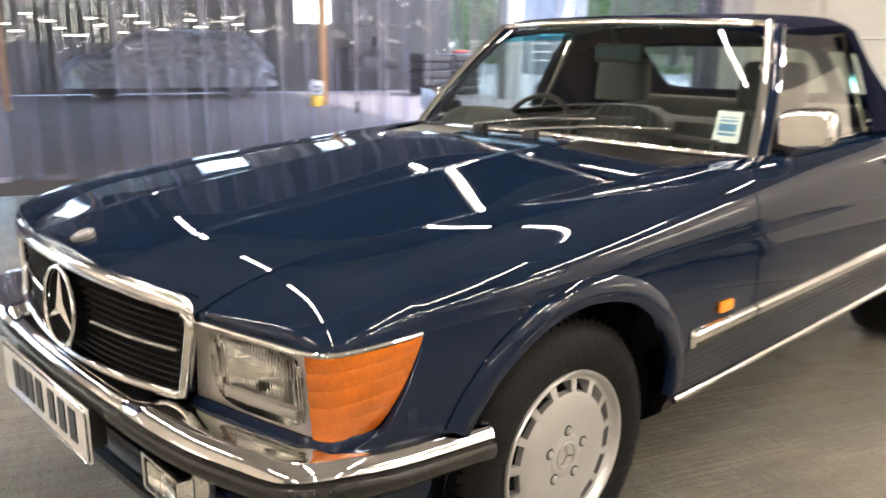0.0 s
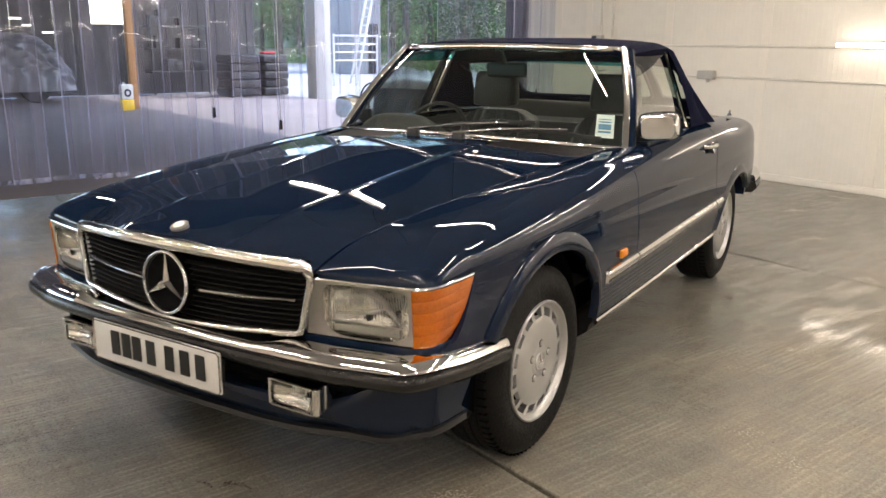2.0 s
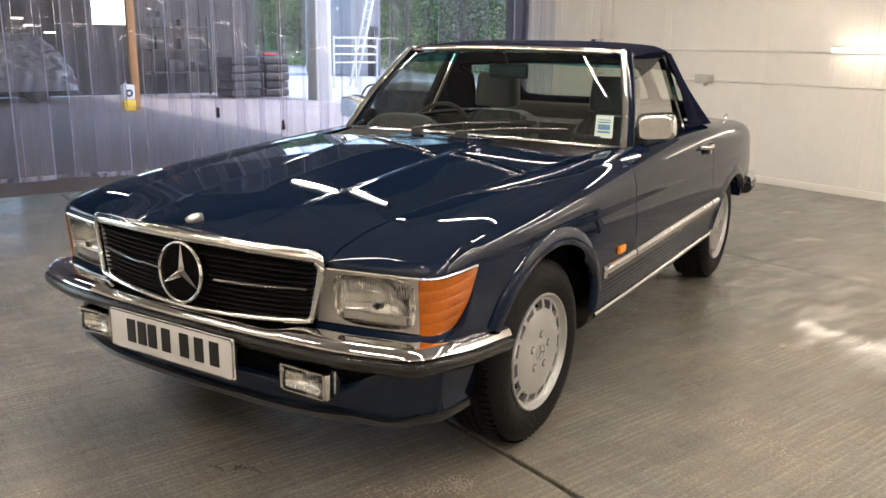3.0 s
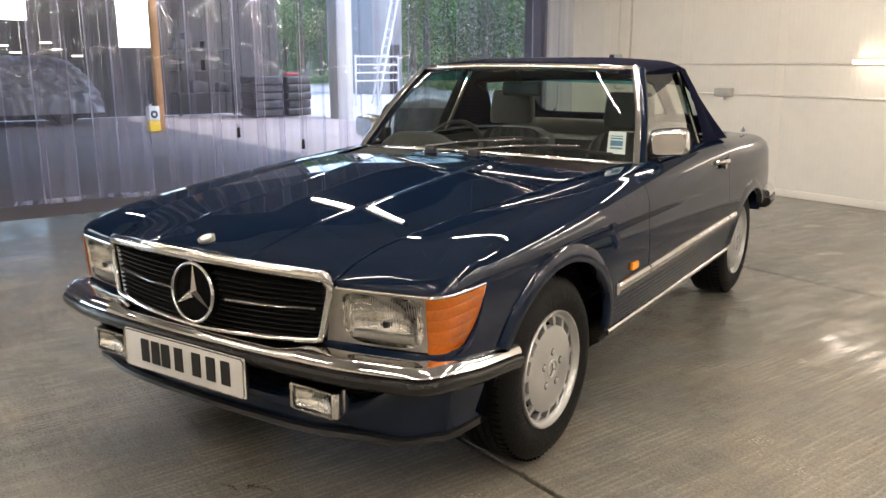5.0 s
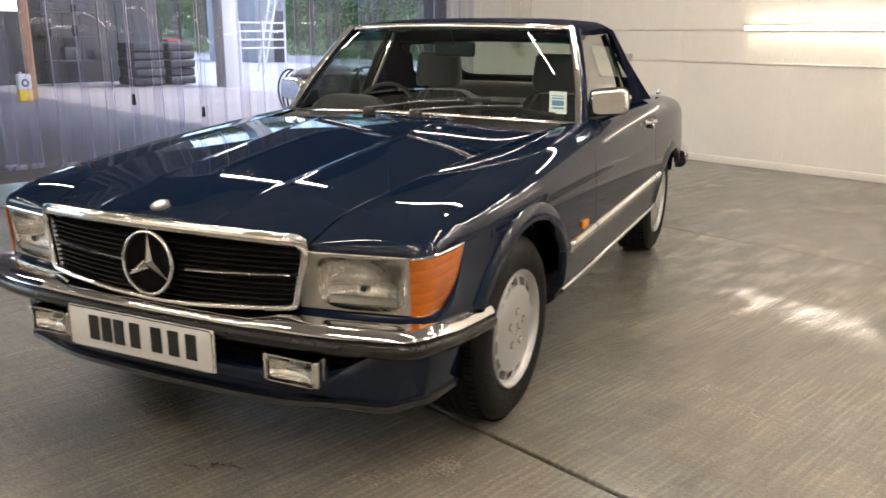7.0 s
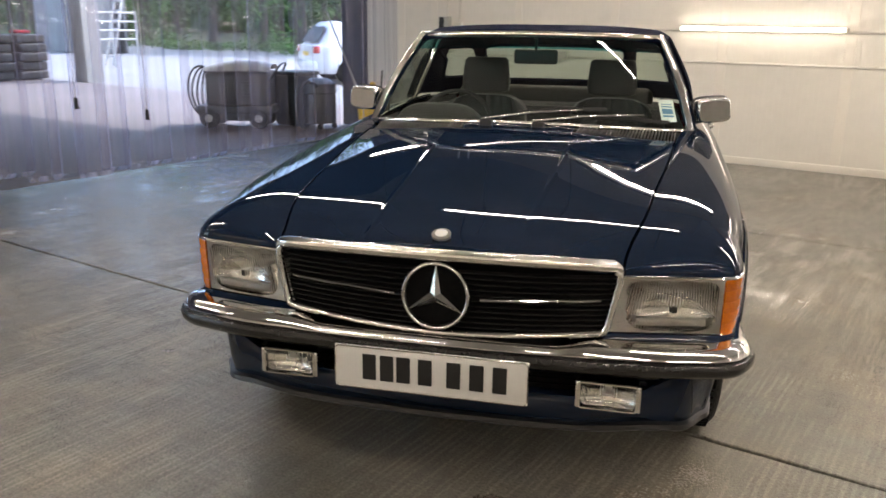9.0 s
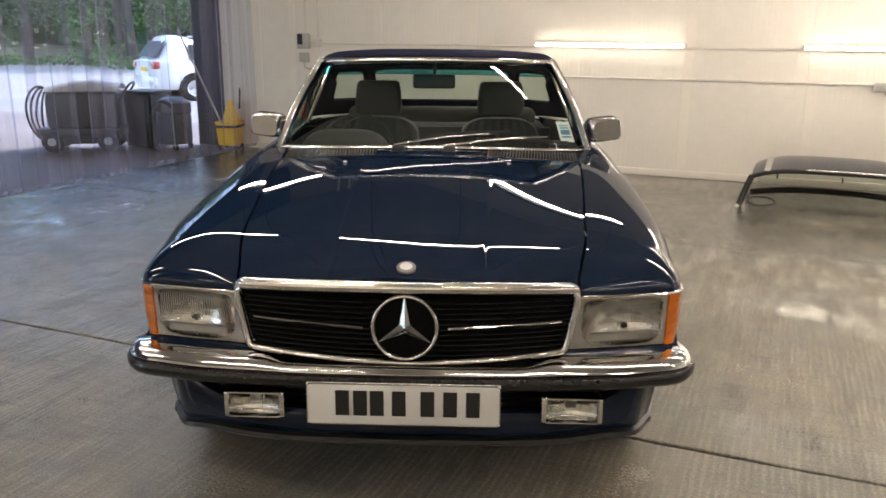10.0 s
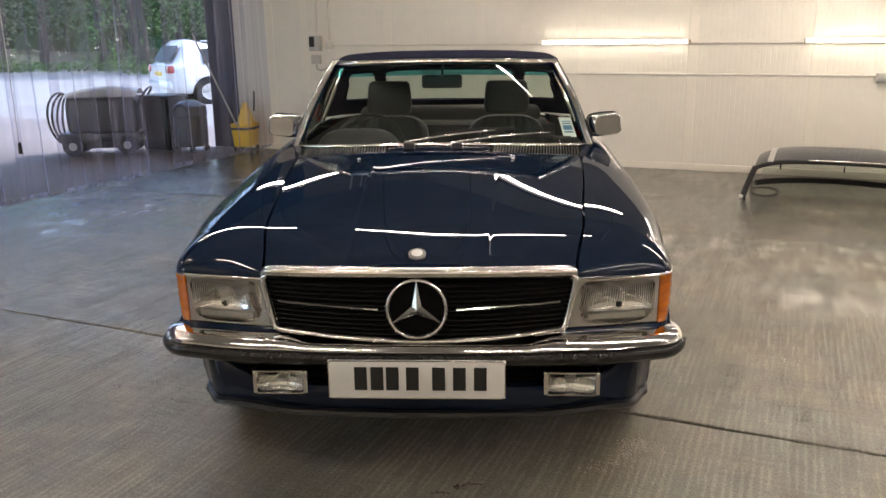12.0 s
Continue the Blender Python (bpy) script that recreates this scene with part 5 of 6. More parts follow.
line = bumper_line()
up_prof = np.array([(0.0, 0.010), (0.019, 0.011), (0.0235, 0.016), (0.0185, 0.027), (0.008, 0.037), (-0.004, 0.042), (-0.014, 0.042), (-0.018, 0.038), (-0.022, 0.02), (-0.02, 0.010)])
lo_prof = np.array([(0.0, 0.008), (0.018, 0.010), (0.029, 0.006), (0.034, -0.003), (0.0325, -0.018), (0.022, -0.031), (0.0, -0.036), (-0.03, -0.034), (-0.04, -0.015), (-0.03, 0.008)])
flare = 0.64 + 0.36 * np.clip((np.abs(line[:, 0]) - 0.33) / 0.08, 0, 1)     # the blade is shallower in front of the grille
bumper = part("front_bumper", Shape().sweep(line, up_prof, scale=flare), chrome, car, "chrome bumper blade over grey rubber")
part("rubber_facing", Shape().sweep(line, lo_prof), rubber, bumper, "grey rubber bumper facing")
# near-black sheet paints the shaded gap between grille and bumper
part("bumper_shelf", Shape().grid([[(x, y + dy, z) for dy, z in ((0.010, 0.515), (0.03, 0.512), (0.12, 0.510))] for x, y, _ in line if abs(x) < 0.40]), grille_m, bumper, "near-black sheet for the shaded gap behind the blade")
for sgn in (1, -1):
    side = np.array([p for p in line if p[0] * sgn > 0.345])
    tan = np.gradient(side, axis=0)
    inward = np.stack([-tan[:, 1], tan[:, 0], 0 * tan[:, 0]], 1)
    inward /= np.linalg.norm(inward, axis=1)[:, None]
    inward *= np.sign((inward * np.array([-sgn * 0.3, 1, 0])).sum(1))[:, None]
    rise = np.interp(np.abs(side[:, 0]), [0.34, 0.42], [0.024, 0.0405])
    part("bumper_top", Shape().grid([[p + n * d + np.array([0, 0, r + dz]) for d, dz in ((0.010, -0.001), (0.03, 0.002), (0.05, 0.002), (0.075, -0.004), (0.088, -0.014))] for p, n, r in zip(side, inward, rise)]), chrome, bumper)

# apron with slots, rubber chin
def apron_line(x):
    return curve((0, -0.75), (0.3, -0.74), (0.5, -0.714), (0.62, -0.678), (0.70, -0.63), (0.752, -0.55), (0.778, -0.46), (0.786, -0.375))(x)


def tuck_in(x):
    """The apron's foot turns under along the flank."""
    return 0.022 * float(np.clip((x - 0.60) / 0.186, 0, 1)) ** 1.5


def chin_rise(x):
    """The apron's foot lifts a little at the corner and drops again along the flank."""
    return float(np.interp(x, np.linspace(0, 0.786, 12), [0, 0, 0, 0, 0, 0.001, 0.0025, 0.005, 0.0065, 0.003, -0.006, -0.012]))


ax = np.r_[np.linspace(0, 0.6, 24), np.linspace(0.615, 0.786, 40)]
apron, chin, slot = Shape(), Shape(), Shape()
whole = np.r_[-ax[:0:-1], ax]
low = [(x, math.copysign(1, x), abs(x), 0.372 + 0.135 * max(0, (abs(x) - 0.45) / 0.28) ** 2) for x in whole]
apron.grid([[(s * (x - dx * 0.3 - tuck_in(x) * max(0, f) ** 2) if x > 0.05 else s * x, float(apron_line(x)) + dx, zt + (0.288 + chin_rise(x) - zt) * f) for dx, f in ((0.06, -0.02), (0.02, 0.0), (0.006, 0.04), (0.0, 0.16), (-0.003, 0.4), (0.0, 0.7), (0.01, 1.0))] for _, s, x, zt in low])
chin.grid([[(s * (x - dx * 0.3 - tuck_in(x)) if x > 0.05 else s * x, float(apron_line(x)) + dx, z) for dx, z in [(d, h + chin_rise(x)) for d, h in ((0.012, 0.292), (-0.008, 0.288), (-0.012, 0.276), (0.004, 0.264), (0.06, 0.258), (0.3, 0.258))]] for _, s, x, zt in low])
part("front_apron", apron, paint, car, "dark blue front apron")
part("chin_strip", chin, chin_m, car, "grey rubber chin strip")
for k in range(7):
    z = 0.480 - k * 0.0165
    slot.sweep([(x, float(apron_line(abs(x))) + 0.035, z) for x in np.linspace(-0.69, 0.69, 40)], oval(0.014, 0.0035, 6))
part("apron_slats", slot, chin_m, car, "black intake slats")
# sheet behind the intake slats, coloured as the shade between them
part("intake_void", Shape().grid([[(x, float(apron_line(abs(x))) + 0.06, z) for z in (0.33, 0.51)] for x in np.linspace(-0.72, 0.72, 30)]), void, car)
for sgn, xa, xb in ((1, 0.388, 0.548), (-1, 0.346, 0.506)):
    c = sgn * (xa + xb) / 2
    fog = part("fog_lamp", Shape().box((c, -0.735, 0.405), (xb - xa - 0.004, 0.04, 0.074), 0.008), chrome, car, "rectangular clear fog lamp")
    part("fog_shell", Shape().grid([[(c + sx * x, y, 0.405 + sz * z) for sx, sz in ((-1, -1), (1, -1), (1, 1), (-1, 1))] for x, z, y in ((0.072, 0.034, -0.786), (0.076, 0.037, -0.784), (0.078, 0.038, -0.75))], loop_v=True), chrome, fog, angle=20)
    part("fog_reflector", Shape().grid([[(c + 0.071 * r * p, -0.757 - 0.024 * min(1.0, 0.75 * (r * p) ** 2 + 0.4 * (r * q) ** 2), 0.405 + 0.033 * r * q) for p, q in oval(1, 1, 40, 6)] for r in (0.02, 0.2, 0.4, 0.6, 0.75, 0.88, 0.96, 1.0)], loop_v=True), reflector, fog, "bright hollow reflector")
    part("fog_bulb", Shape().box((c, -0.768, 0.405), (0.03, 0.01, 0.006), 0.002), alloy, fog)
    part("fog_lens", Shape().grid([[(c + x, -0.789 - 0.0016 * abs(math.sin(k * 1.2)), z) for z in np.linspace(0.371, 0.439, 6)] for k, x in enumerate(np.linspace(-0.071, 0.071, 60))]), lens_glass, fog, "ribbed lens")
    part("fog_frame", Shape().sweep([(c + x, -0.787, 0.405 + z) for x, z in ((-0.074, -0.033), (-0.07, -0.036), (0.07, -0.036), (0.074, -0.033), (0.074, 0.033), (0.07, 0.036), (-0.07, 0.036), (-0.074, 0.033))], oval(0.004, 0.006, 6), up=(0, -1, 0.01), closed=True), chrome, fog)
    for s in (-1, 1):
        part("fog_clamp", Shape().box((c + s * (xb - xa) / 2, -0.776, 0.405), (0.010, 0.028, 0.074), 0.003), chrome, fog)
# licence plate with plain bars for its characters
plate = part("licence_plate", Shape().box((0, -0.842, 0.441), (0.53, 0.008, 0.121), 0.003), plate_m, car, "white licence plate with black bars")
rim = np.array([(x, -0.847, 0.441 + z) for x, z in ((-0.255, 0.059), (0.255, 0.059), (0.2635, 0.051), (0.2635, -0.051), (0.255, -0.059), (-0.255, -0.059), (-0.2635, -0.051), (-0.2635, 0.051))])
part("plate_rim", Shape().sweep(np.concatenate([rim, rim[:1]]), oval(0.0025, 0.003, 6), up=(0, -1, 0)), chrome, plate)
for x in (-0.167, -0.118, -0.072, -0.012, 0.066, 0.128, 0.19):
    part("bar", Shape().box((x, -0.8475, 0.444), (0.038, 0.003, 0.074), 0.001, seg=1), ink, plate)
part("bracket", Shape().box((0, -0.815, 0.44), (0.46, 0.045, 0.09), 0.005), black, plate)

# rear bumper ends
rb = line3((0, 3.46, 0.5), (0.5, 3.44, 0.5), (0.69, 3.40, 0.5), (0.78, 3.31, 0.5), (0.835, 3.14, 0.50), (0.858, 2.90, 0.50), n=60)
rb = np.concatenate([(rb * [-1, 1, 1])[:0:-1], rb])
rear_bumper = part("rear_bumper", Shape().sweep(rb, np.array([(0.03, 0.004), (-0.012, 0.004), (-0.026, 0.014), (-0.024, 0.034), (-0.012, 0.048), (0.03, 0.05)])), chrome, car, "chrome rear bumper over grey rubber")
part("rubber_facing", Shape().sweep(rb, np.array([(0.03, -0.06), (-0.010, -0.058), (-0.03, -0.04), (-0.034, -0.012), (-0.028, 0.004), (0.03, 0.004)])), rubber, rear_bumper, "grey rubber bumper facing")
part("rear_apron", Shape().box((0, 3.15, 0.40), (1.3, 0.4, 0.14), 0.05), black, car)


# wheels
def wheel():
    """Built about the origin with its face towards +x."""
    ob = part("wheel", Shape().lathe([(0.150, -0.02), (0.185, -0.06), (0.19, -0.16)], 40), void, car, "silver alloy wheel with slots round the rim")
    prof = [(0.192, -0.018), (0.200, -0.002), (0.215, 0.004), (0.24, 0.012), (0.262, 0.010), (0.285, 0.003), (0.303, -0.012), (0.3125, -0.028)]
    tyre = Shape().lathe(prof, 72)
    tyre.lathe([(0.192, -0.19), (0.24, -0.206), (0.285, -0.203), (0.3115, -0.178)], 72)
    part("tyre", tyre, tyre_m, ob, "black tyre with circumferential grooves")
    edges = [-0.178, -0.15, -0.145, -0.119, -0.113, -0.089, -0.083, -0.058, -0.053, -0.028]
    tread = []
    for k, x in enumerate(edges):
        r = 0.317 - 0.6 * (x + 0.103) ** 2
        tread.append((r if k in (0, 9) else r, x))
        if k % 2 == 1 and k < 9:
            tread += [(r - 0.006, x + 0.001), (r - 0.006, edges[k + 1] - 0.001)]
    part("tread", Shape().lathe(tread, 72), tyre_m, ob)
    # near-black bars drawn for the shade in the tread's sipes
    sipes = Shape()
    for k in range(72):
        m = Matrix.Rotation(k * 2 * math.pi / 72, 4, "X")
        sipes.box((-0.033, 0, 0.3105), (0.03, 0.004, 0.012), m=m)
    tagged(part("tread_relief", sipes, void, ob, smooth=False), kind="stuff")
    face = Shape()
    n = 15
    # the disc: a ring between hub and rim, pierced by fifteen slots
    ang = []
    for k in range(n):
        a0 = k * 2 * math.pi / n
        w = 2 * math.pi / n
        ang += [a0 + w * f for f in (0.0, 0.12, 0.16, 0.3, 0.5, 0.7, 0.84, 0.88)]
    prof = [(0.052, 0.0), (0.1, 0.002), (0.135, -0.002), (0.147, -0.006)]
    mid = [(0.147, -0.006), (0.176, -0.013)]
    outer = [(0.176, -0.013), (0.184, -0.012), (0.189, -0.006), (0.192, 0.006), (0.197, 0.008), (0.2, 0.004), (0.2, -0.02)]

    def ring(r, h):
        return [(h, r * math.sin(a), r * math.cos(a)) for a in ang]

    face.grid([ring(*p) for p in prof], loop_v=True)
    face.grid([ring(*p) for p in outer], loop_v=True)
    inner, rim_ring = ring(0.147, -0.006), ring(0.176, -0.013)
    for j in range(len(ang)):
        q = (j + 1) % len(ang)
        if j % 8 in (0, 1, 7):
            o = len(face.v)
            face.v += [inner[j], inner[q], rim_ring[q], rim_ring[j]]
            face.f.append((o, o + 1, o + 2, o + 3))
        if j % 8 in (1, 7):
            e = q if j % 8 == 1 else j
            o = len(face.v)
            back = [(p[0] - 0.03, p[1], p[2]) for p in (inner[e], rim_ring[e])]
            face.v += [inner[e], rim_ring[e], back[1], back[0]]
            face.f.append((o, o + 1, o + 2, o + 3))
    for ringp in (inner, rim_ring):
        face.grid([ringp, [(p[0] - 0.03, p[1], p[2]) for p in ringp]], loop_v=True)
    part("rim", face, alloy, ob, angle=30)
    part("hub_cap", Shape().lathe([(0.055, -0.001), (0.05, 0.0015), (0.034, 0.0015), (0.032, 0.005), (0.028, 0.005), (0.026, 0.001), (0.0001, 0.002)], 36), alloy, ob)
    arm = Shape()
    for k in range(3):
        arm.box((0.0035, 0, 0.013), (0.004, 0.004, 0.027), 0.001, m=Matrix.Rotation(k * 2 * math.pi / 3, 4, "X"), seg=1)
    part("cap_emblem", arm, chrome, ob)
    for k in range(5):
        a = k * 2 * math.pi / 5 + 0.3
        seat = Matrix.Translation((0, 0.06 * math.sin(a), 0.06 * math.cos(a)))
        bolt = part("bolt", Shape().lathe([(0.0095, 0.0015), (0.009, 0.0045), (0.0075, 0.006), (0.0001, 0.0065)], 12, m=seat), alloy, ob)
        # raised dark disc round the bolt head stands in for its recess's shade
        part("bolt_seat", Shape().lathe([(0.0135, 0.0012), (0.0128, 0.0024), (0.0001, 0.0024)], 16, m=seat), chin_m, bolt, "dark disc for the shade in the bolt's recess")
    return ob


w0 = wheel()
w0.matrix_basis = pose(0.815, 0.0, 0.315, 14, 0, -1.5)
for m in (pose(-0.815, 0.0, 0.315, 40, 0, 178.5), pose(0.81, RARCH, 0.315, 75, 0, 0), pose(-0.81, RARCH, 0.315, 20, 0, 180)):
    copy_thing(w0, m)
both("side_repeater", Shape().box((float(w_of(0.57)) + 0.014, 0.57, 0.562), (0.014, 0.066, 0.030), 0.006), repeater_m, "amber side repeater")

# windscreen and its frame
def screen(a, b):
    """a across from -1 to 1, b from the foot to the head."""
    x = a * ((1 - b) * 0.722 + b * 0.572 + 0.012 * math.sin(b * math.pi))
    y = (1 - b) * (0.792 + 0.168 * abs(a) ** 2.8) + b * (1.185 + 0.115 * abs(a) ** 4.6)
    z = (1 - b) * (0.892 + 0.028 * (1 - a * a)) + b * (1.280 + 0.012 * (1 - a * a))
    bulge = 0.010 * math.sin(max(0.0, min(1.0, b)) * math.pi)      # the glass is a little round upwards too
    return (x, y - bulge * 0.7, z + bulge * 0.7)


aa = np.linspace(-1, 1, 40)
ws = part("windscreen", Shape().grid([[screen(a, b) for a in aa] for b in np.linspace(0, 0.83, 14)]), screen_glass, car, "raked clear windscreen with a green top band")
part("sun_band", Shape().grid([[screen(a, b) for a in aa] for b in np.linspace(0.83, 1, 4)]), band_glass, ws, "green tinted sun band")
ws.visible_shadow = False
foot = [screen(a, 0) for a in aa]
head = [screen(a, 1) for a in aa]
part("screen_foot", Shape().sweep([(x, y - 0.008, z + 0.004) for x, y, z in foot], oval(0.0085, 0.0095, 10)), chrome, ws, "chrome strip at the windscreen's foot")
part("screen_head", Shape().sweep([(x, y - 0.006, z + 0.006) for x, y, z in head], oval(0.011, 0.014, 10)), chrome, ws, "chrome windscreen header")
for sgn in (-1, 1):
    pil = np.array([screen(sgn, b) for b in np.linspace(-0.03, 1.02, 16)])
    part("pillar_trim", Shape().sweep(pil + [sgn * 0.006, -0.016, 0.006], oval(0.015, 0.012, 10), up=(0, -1, 0.6)), chrome, ws, "chrome windscreen pillar trim")
    part("pillar", Shape().sweep(pil + [sgn * 0.012, 0.022, -0.006], oval(0.024, 0.014, 10), up=(0, -1, 0.6)), paint, ws, "blue windscreen pillar")
    part("pillar_edge", Shape().sweep(pil + [sgn * 0.024, 0.05, -0.004], oval(0.008, 0.008, 8), up=(0, -1, 0.6)), chrome, ws)
# cowl with air slats, wipers, washer jets
def cowl_span(x):
    """Where the bonnet ends and the screen's foot begins, at a half width."""
    y0 = 0.613 + 0.10 * (x / 0.655) ** 2
    y1 = 0.780 + 0.168 * abs(x / 0.722) ** 2.8
    return y0, y1, float(bonnet_z(x, y0)) - 0.016, 0.891 + 0.028 * (1 - (x / 0.722) ** 2)


def cowl_point(x, k, drop=0.0):
    y0, y1, z0, z1 = cowl_span(x)
    return (x, y0 + (y1 - y0) * k, z0 + (z1 - z0) * k + 0.006 * math.sin(math.pi * max(0.0, min(1.0, k))) - drop)


# sunken sheet under the air slats, its near-black colour giving their shade
cowl = part("cowl", Shape().grid([[cowl_point(x, k, 0.016) for x in np.linspace(-0.665, 0.665, 60)] for k in (-0.1, 0.3, 0.7, 1.1)]), void, car, "cowl with air intake slats over near-black painted shade")
part("cowl_panel", Shape().grid([[cowl_point(x, k, 0.001) for x in np.linspace(-0.235, 0.235, 30)] for k in (0.02, 0.35, 0.7, 1.0)]), paint, cowl, "dark blue middle of the cowl")
for sgn in (-1, 1):
    for k in range(30):
        x = sgn * (0.25 + k * 0.0138)
        p, q = np.array(cowl_point(x, 0.06)), np.array(cowl_point(x + sgn * 0.012, 0.94))
        part("cowl_slat", Shape().sweep([p, (p + q) / 2, q], np.array([(-0.0028, -0.010), (0.0028, -0.010), (0.0032, 0.001), (0.0015, 0.0025), (-0.0028, 0.001)])), chin_m, cowl)
    part("washer_jet", Shape().box((sgn * 0.333, 0.412, float(bonnet_z(0.333, 0.412)) + 0.004), (0.016, 0.02, 0.014), 0.004), chrome, car)
for hub, tip, b_lo, b_hi in (((-0.14, 0.695, 0.949), (0.262, 0.812, 0.987), (-0.02, 0.10), (0.36, 0.175)), ((0.085, 0.70, 0.946), (0.522, 0.830, 0.973), (0.20, 0.085), (0.62, 0.075))):
    hub, tip = np.array(hub), np.array(tip)
    wiper = part("wiper", Shape().box(tuple(hub - [0, 0, 0.018]), (0.055, 0.034, 0.034), 0.009), black, car, "chrome wiper arm with a black blade")
    run = line3(hub - (tip - hub) * 0.05, hub, hub + (tip - hub) * 0.22 + [0, -0.004, 0.004], (hub + tip) / 2 + [0, -0.010, 0.008], tip, n=20)
    part("arm", Shape().sweep(run, oval(0.0085, 0.0045, 8), scale=np.r_[np.full(6, 1.5), np.linspace(1.4, 0.75, 14)]), wiper_m, wiper, "polished arm")
    b0, b1 = (np.array(screen(x / 0.70, b)) + [0, -0.010, 0.007] for x, b in (b_lo, b_hi))
    part("blade", Shape().sweep(line3(b0, (b0 + b1) / 2 + [0, -0.006, 0.003], b1, n=12), oval(0.0035, 0.009, 6)), black, wiper)
    part("yoke", Shape().sweep(line3(b0 * 0.8 + b1 * 0.2 + [0, -0.004, 0.008], (b0 + b1) / 2 + [0, -0.018, 0.016], b0 * 0.2 + b1 * 0.8 + [0, -0.004, 0.008], n=12), oval(0.0035, 0.003, 6)), black, wiper)

# side windows and the soft top
for sgn in (-1, 1):
    quad = [(0.742, 1.0, 0.915), (0.592, 1.365, 1.268), (0.610, 1.80, 1.266), (0.752, 1.755, 0.922)]
    win = Shape().grid([[tuple((1 - a) * ((1 - b) * np.array(quad[0]) + b * np.array(quad[1])) + a * ((1 - b) * np.array(quad[3]) + b * np.array(quad[2])) + [0.014 * math.sin(b * math.pi), 0, 0]) for b in np.linspace(0, 1, 8)] for a in np.linspace(0, 1, 8)])
    if sgn < 0:
        win = win.mirrored()
    wo = part("side_window", win, door_glass, car, "pale green wound-up door glass")
    wo.visible_shadow = False
    m = np.array([sgn, 1, 1])
    part("window_edge", Shape().sweep(np.array([quad[3], quad[2]]) * m + [[0, 0.01, 0]] * 2, oval(0.011, 0.012, 8)), chrome, wo, "chrome rear window edge")
    part("window_seal", Shape().sweep(line3(*(np.array([quad[1], (0.604, 1.6, 1.275), quad[2]]) * m + [0, 0, 0.004]), n=10), oval(0.008, 0.007, 8)), chrome, wo, "thin chrome strip over the door glass")
    belt = [(float(g_of(y)) + 0.012, y, float(zg_of(y)) + 0.006) for y in spread(0.98, 2.05, step=0.06)]
    part("belt_strip", Shape().sweep(np.array(belt) * m, oval(0.008, 0.006, 8)), chrome, car, "chrome belt strip along the door top")


def roof(a, b):
    """a across, b from the header back to the hood's heel."""
    y0 = 1.185 + 0.115 * abs(a) ** 4.6
    x_half = 0.597 + 0.03 * min(1, b / 0.55)
    y = y0 + (1.875 - y0) * b
    z = 1.311 + 0.030 * math.sin(min(1, b * 1.25) * math.pi / 2) - 0.03 * max(0, b - 0.75) ** 2 * 8 - 0.028 * abs(a) ** 3.2 - 0.02 * max(0, abs(a) - 0.93) * 14
    return (a * x_half, y, z)


soft = part("soft_top", Shape().grid(rolled([[roof(a, b) for a in np.linspace(-1, 1, 44)] for b in np.linspace(-0.005, 1, 30)], "acd", 0.03)), canvas, car, "dark blue canvas soft top, raised")


def hood_side(k, b):
    """The rear hood from the roof's end down to the deck; k from the left heel round to the right."""
    top, ang = np.array(roof(k, 1.0)), k * 1.25
    low = np.array([0.80 * math.sin(ang) / math.sin(1.25), 2.47 - 0.36 * abs(k) ** 2.2, 0.925])
    p = top + (low - top) * b
    p[1] += 0.05 * math.sin(b * math.pi) * (1 - abs(k) ** 2) - 0.09 * math.sin(b * math.pi) * abs(k) ** 8
    p[0] *= 1 + 0.02 * math.sin(b * math.pi)
    return p


def hood_at(x, b):
    """The hood's point at a half width x."""
    ks = np.linspace(-1, 1, 81)
    return hood_side(float(np.interp(x, [hood_side(k, b)[0] for k in ks], ks)), b)


# one wide rear window between two canvas bands, and a small pane in each quarter
PANES = ((-0.405, 0.405, 0.25, 0.79), (0.458, 0.625, 0.27, 0.755), (-0.625, -0.458, 0.27, 0.755))


def pane_edge(k, x0, x1, b0, b1, grow=1.0):
    """A rounded rectangle on the hood, leaning out with it at the quarters."""
    c, sn = math.cos(2 * math.pi * k), math.sin(2 * math.pi * k)
    r = (abs(c) ** 9 + abs(sn) ** 9) ** (-1 / 9) * grow
    b = (b0 + b1) / 2 + (b1 - b0) / 2 * r * sn
    x = (x0 + x1) / 2 + (x1 - x0) / 2 * r * c
    if abs(x) > 0.5:
        x += math.copysign(0.16 * (b - 0.45) * (abs(x) - 0.458) / 0.167, x)
    return x, b


def in_pane(x, b, x0, x1, b0, b1):
    lean = 0.16 * (b - 0.45)
    if x0 > 0.4:
        x1 += lean
    if x1 < -0.4:
        x0 -= lean
    return abs((2 * x - x0 - x1) / (x1 - x0)) ** 9 + abs((2 * b - b0 - b1) / (b1 - b0)) ** 9 < 0.93


kk = np.linspace(-1, 1, 161)
bb = np.linspace(0, 1, 81)
fab = Shape().grid(np.array([[hood_side(k, b) for k in kk] for b in bb]))
fab.f = [f for f in fab.f if not any(in_pane(np.mean([fab.v[i][0] for i in f]), (bb[f[0] // 161] + bb[f[0] // 161 + 1]) / 2, *p) for p in PANES)]
part("rear_canvas", fab, canvas, soft, "canvas round the rear windows")
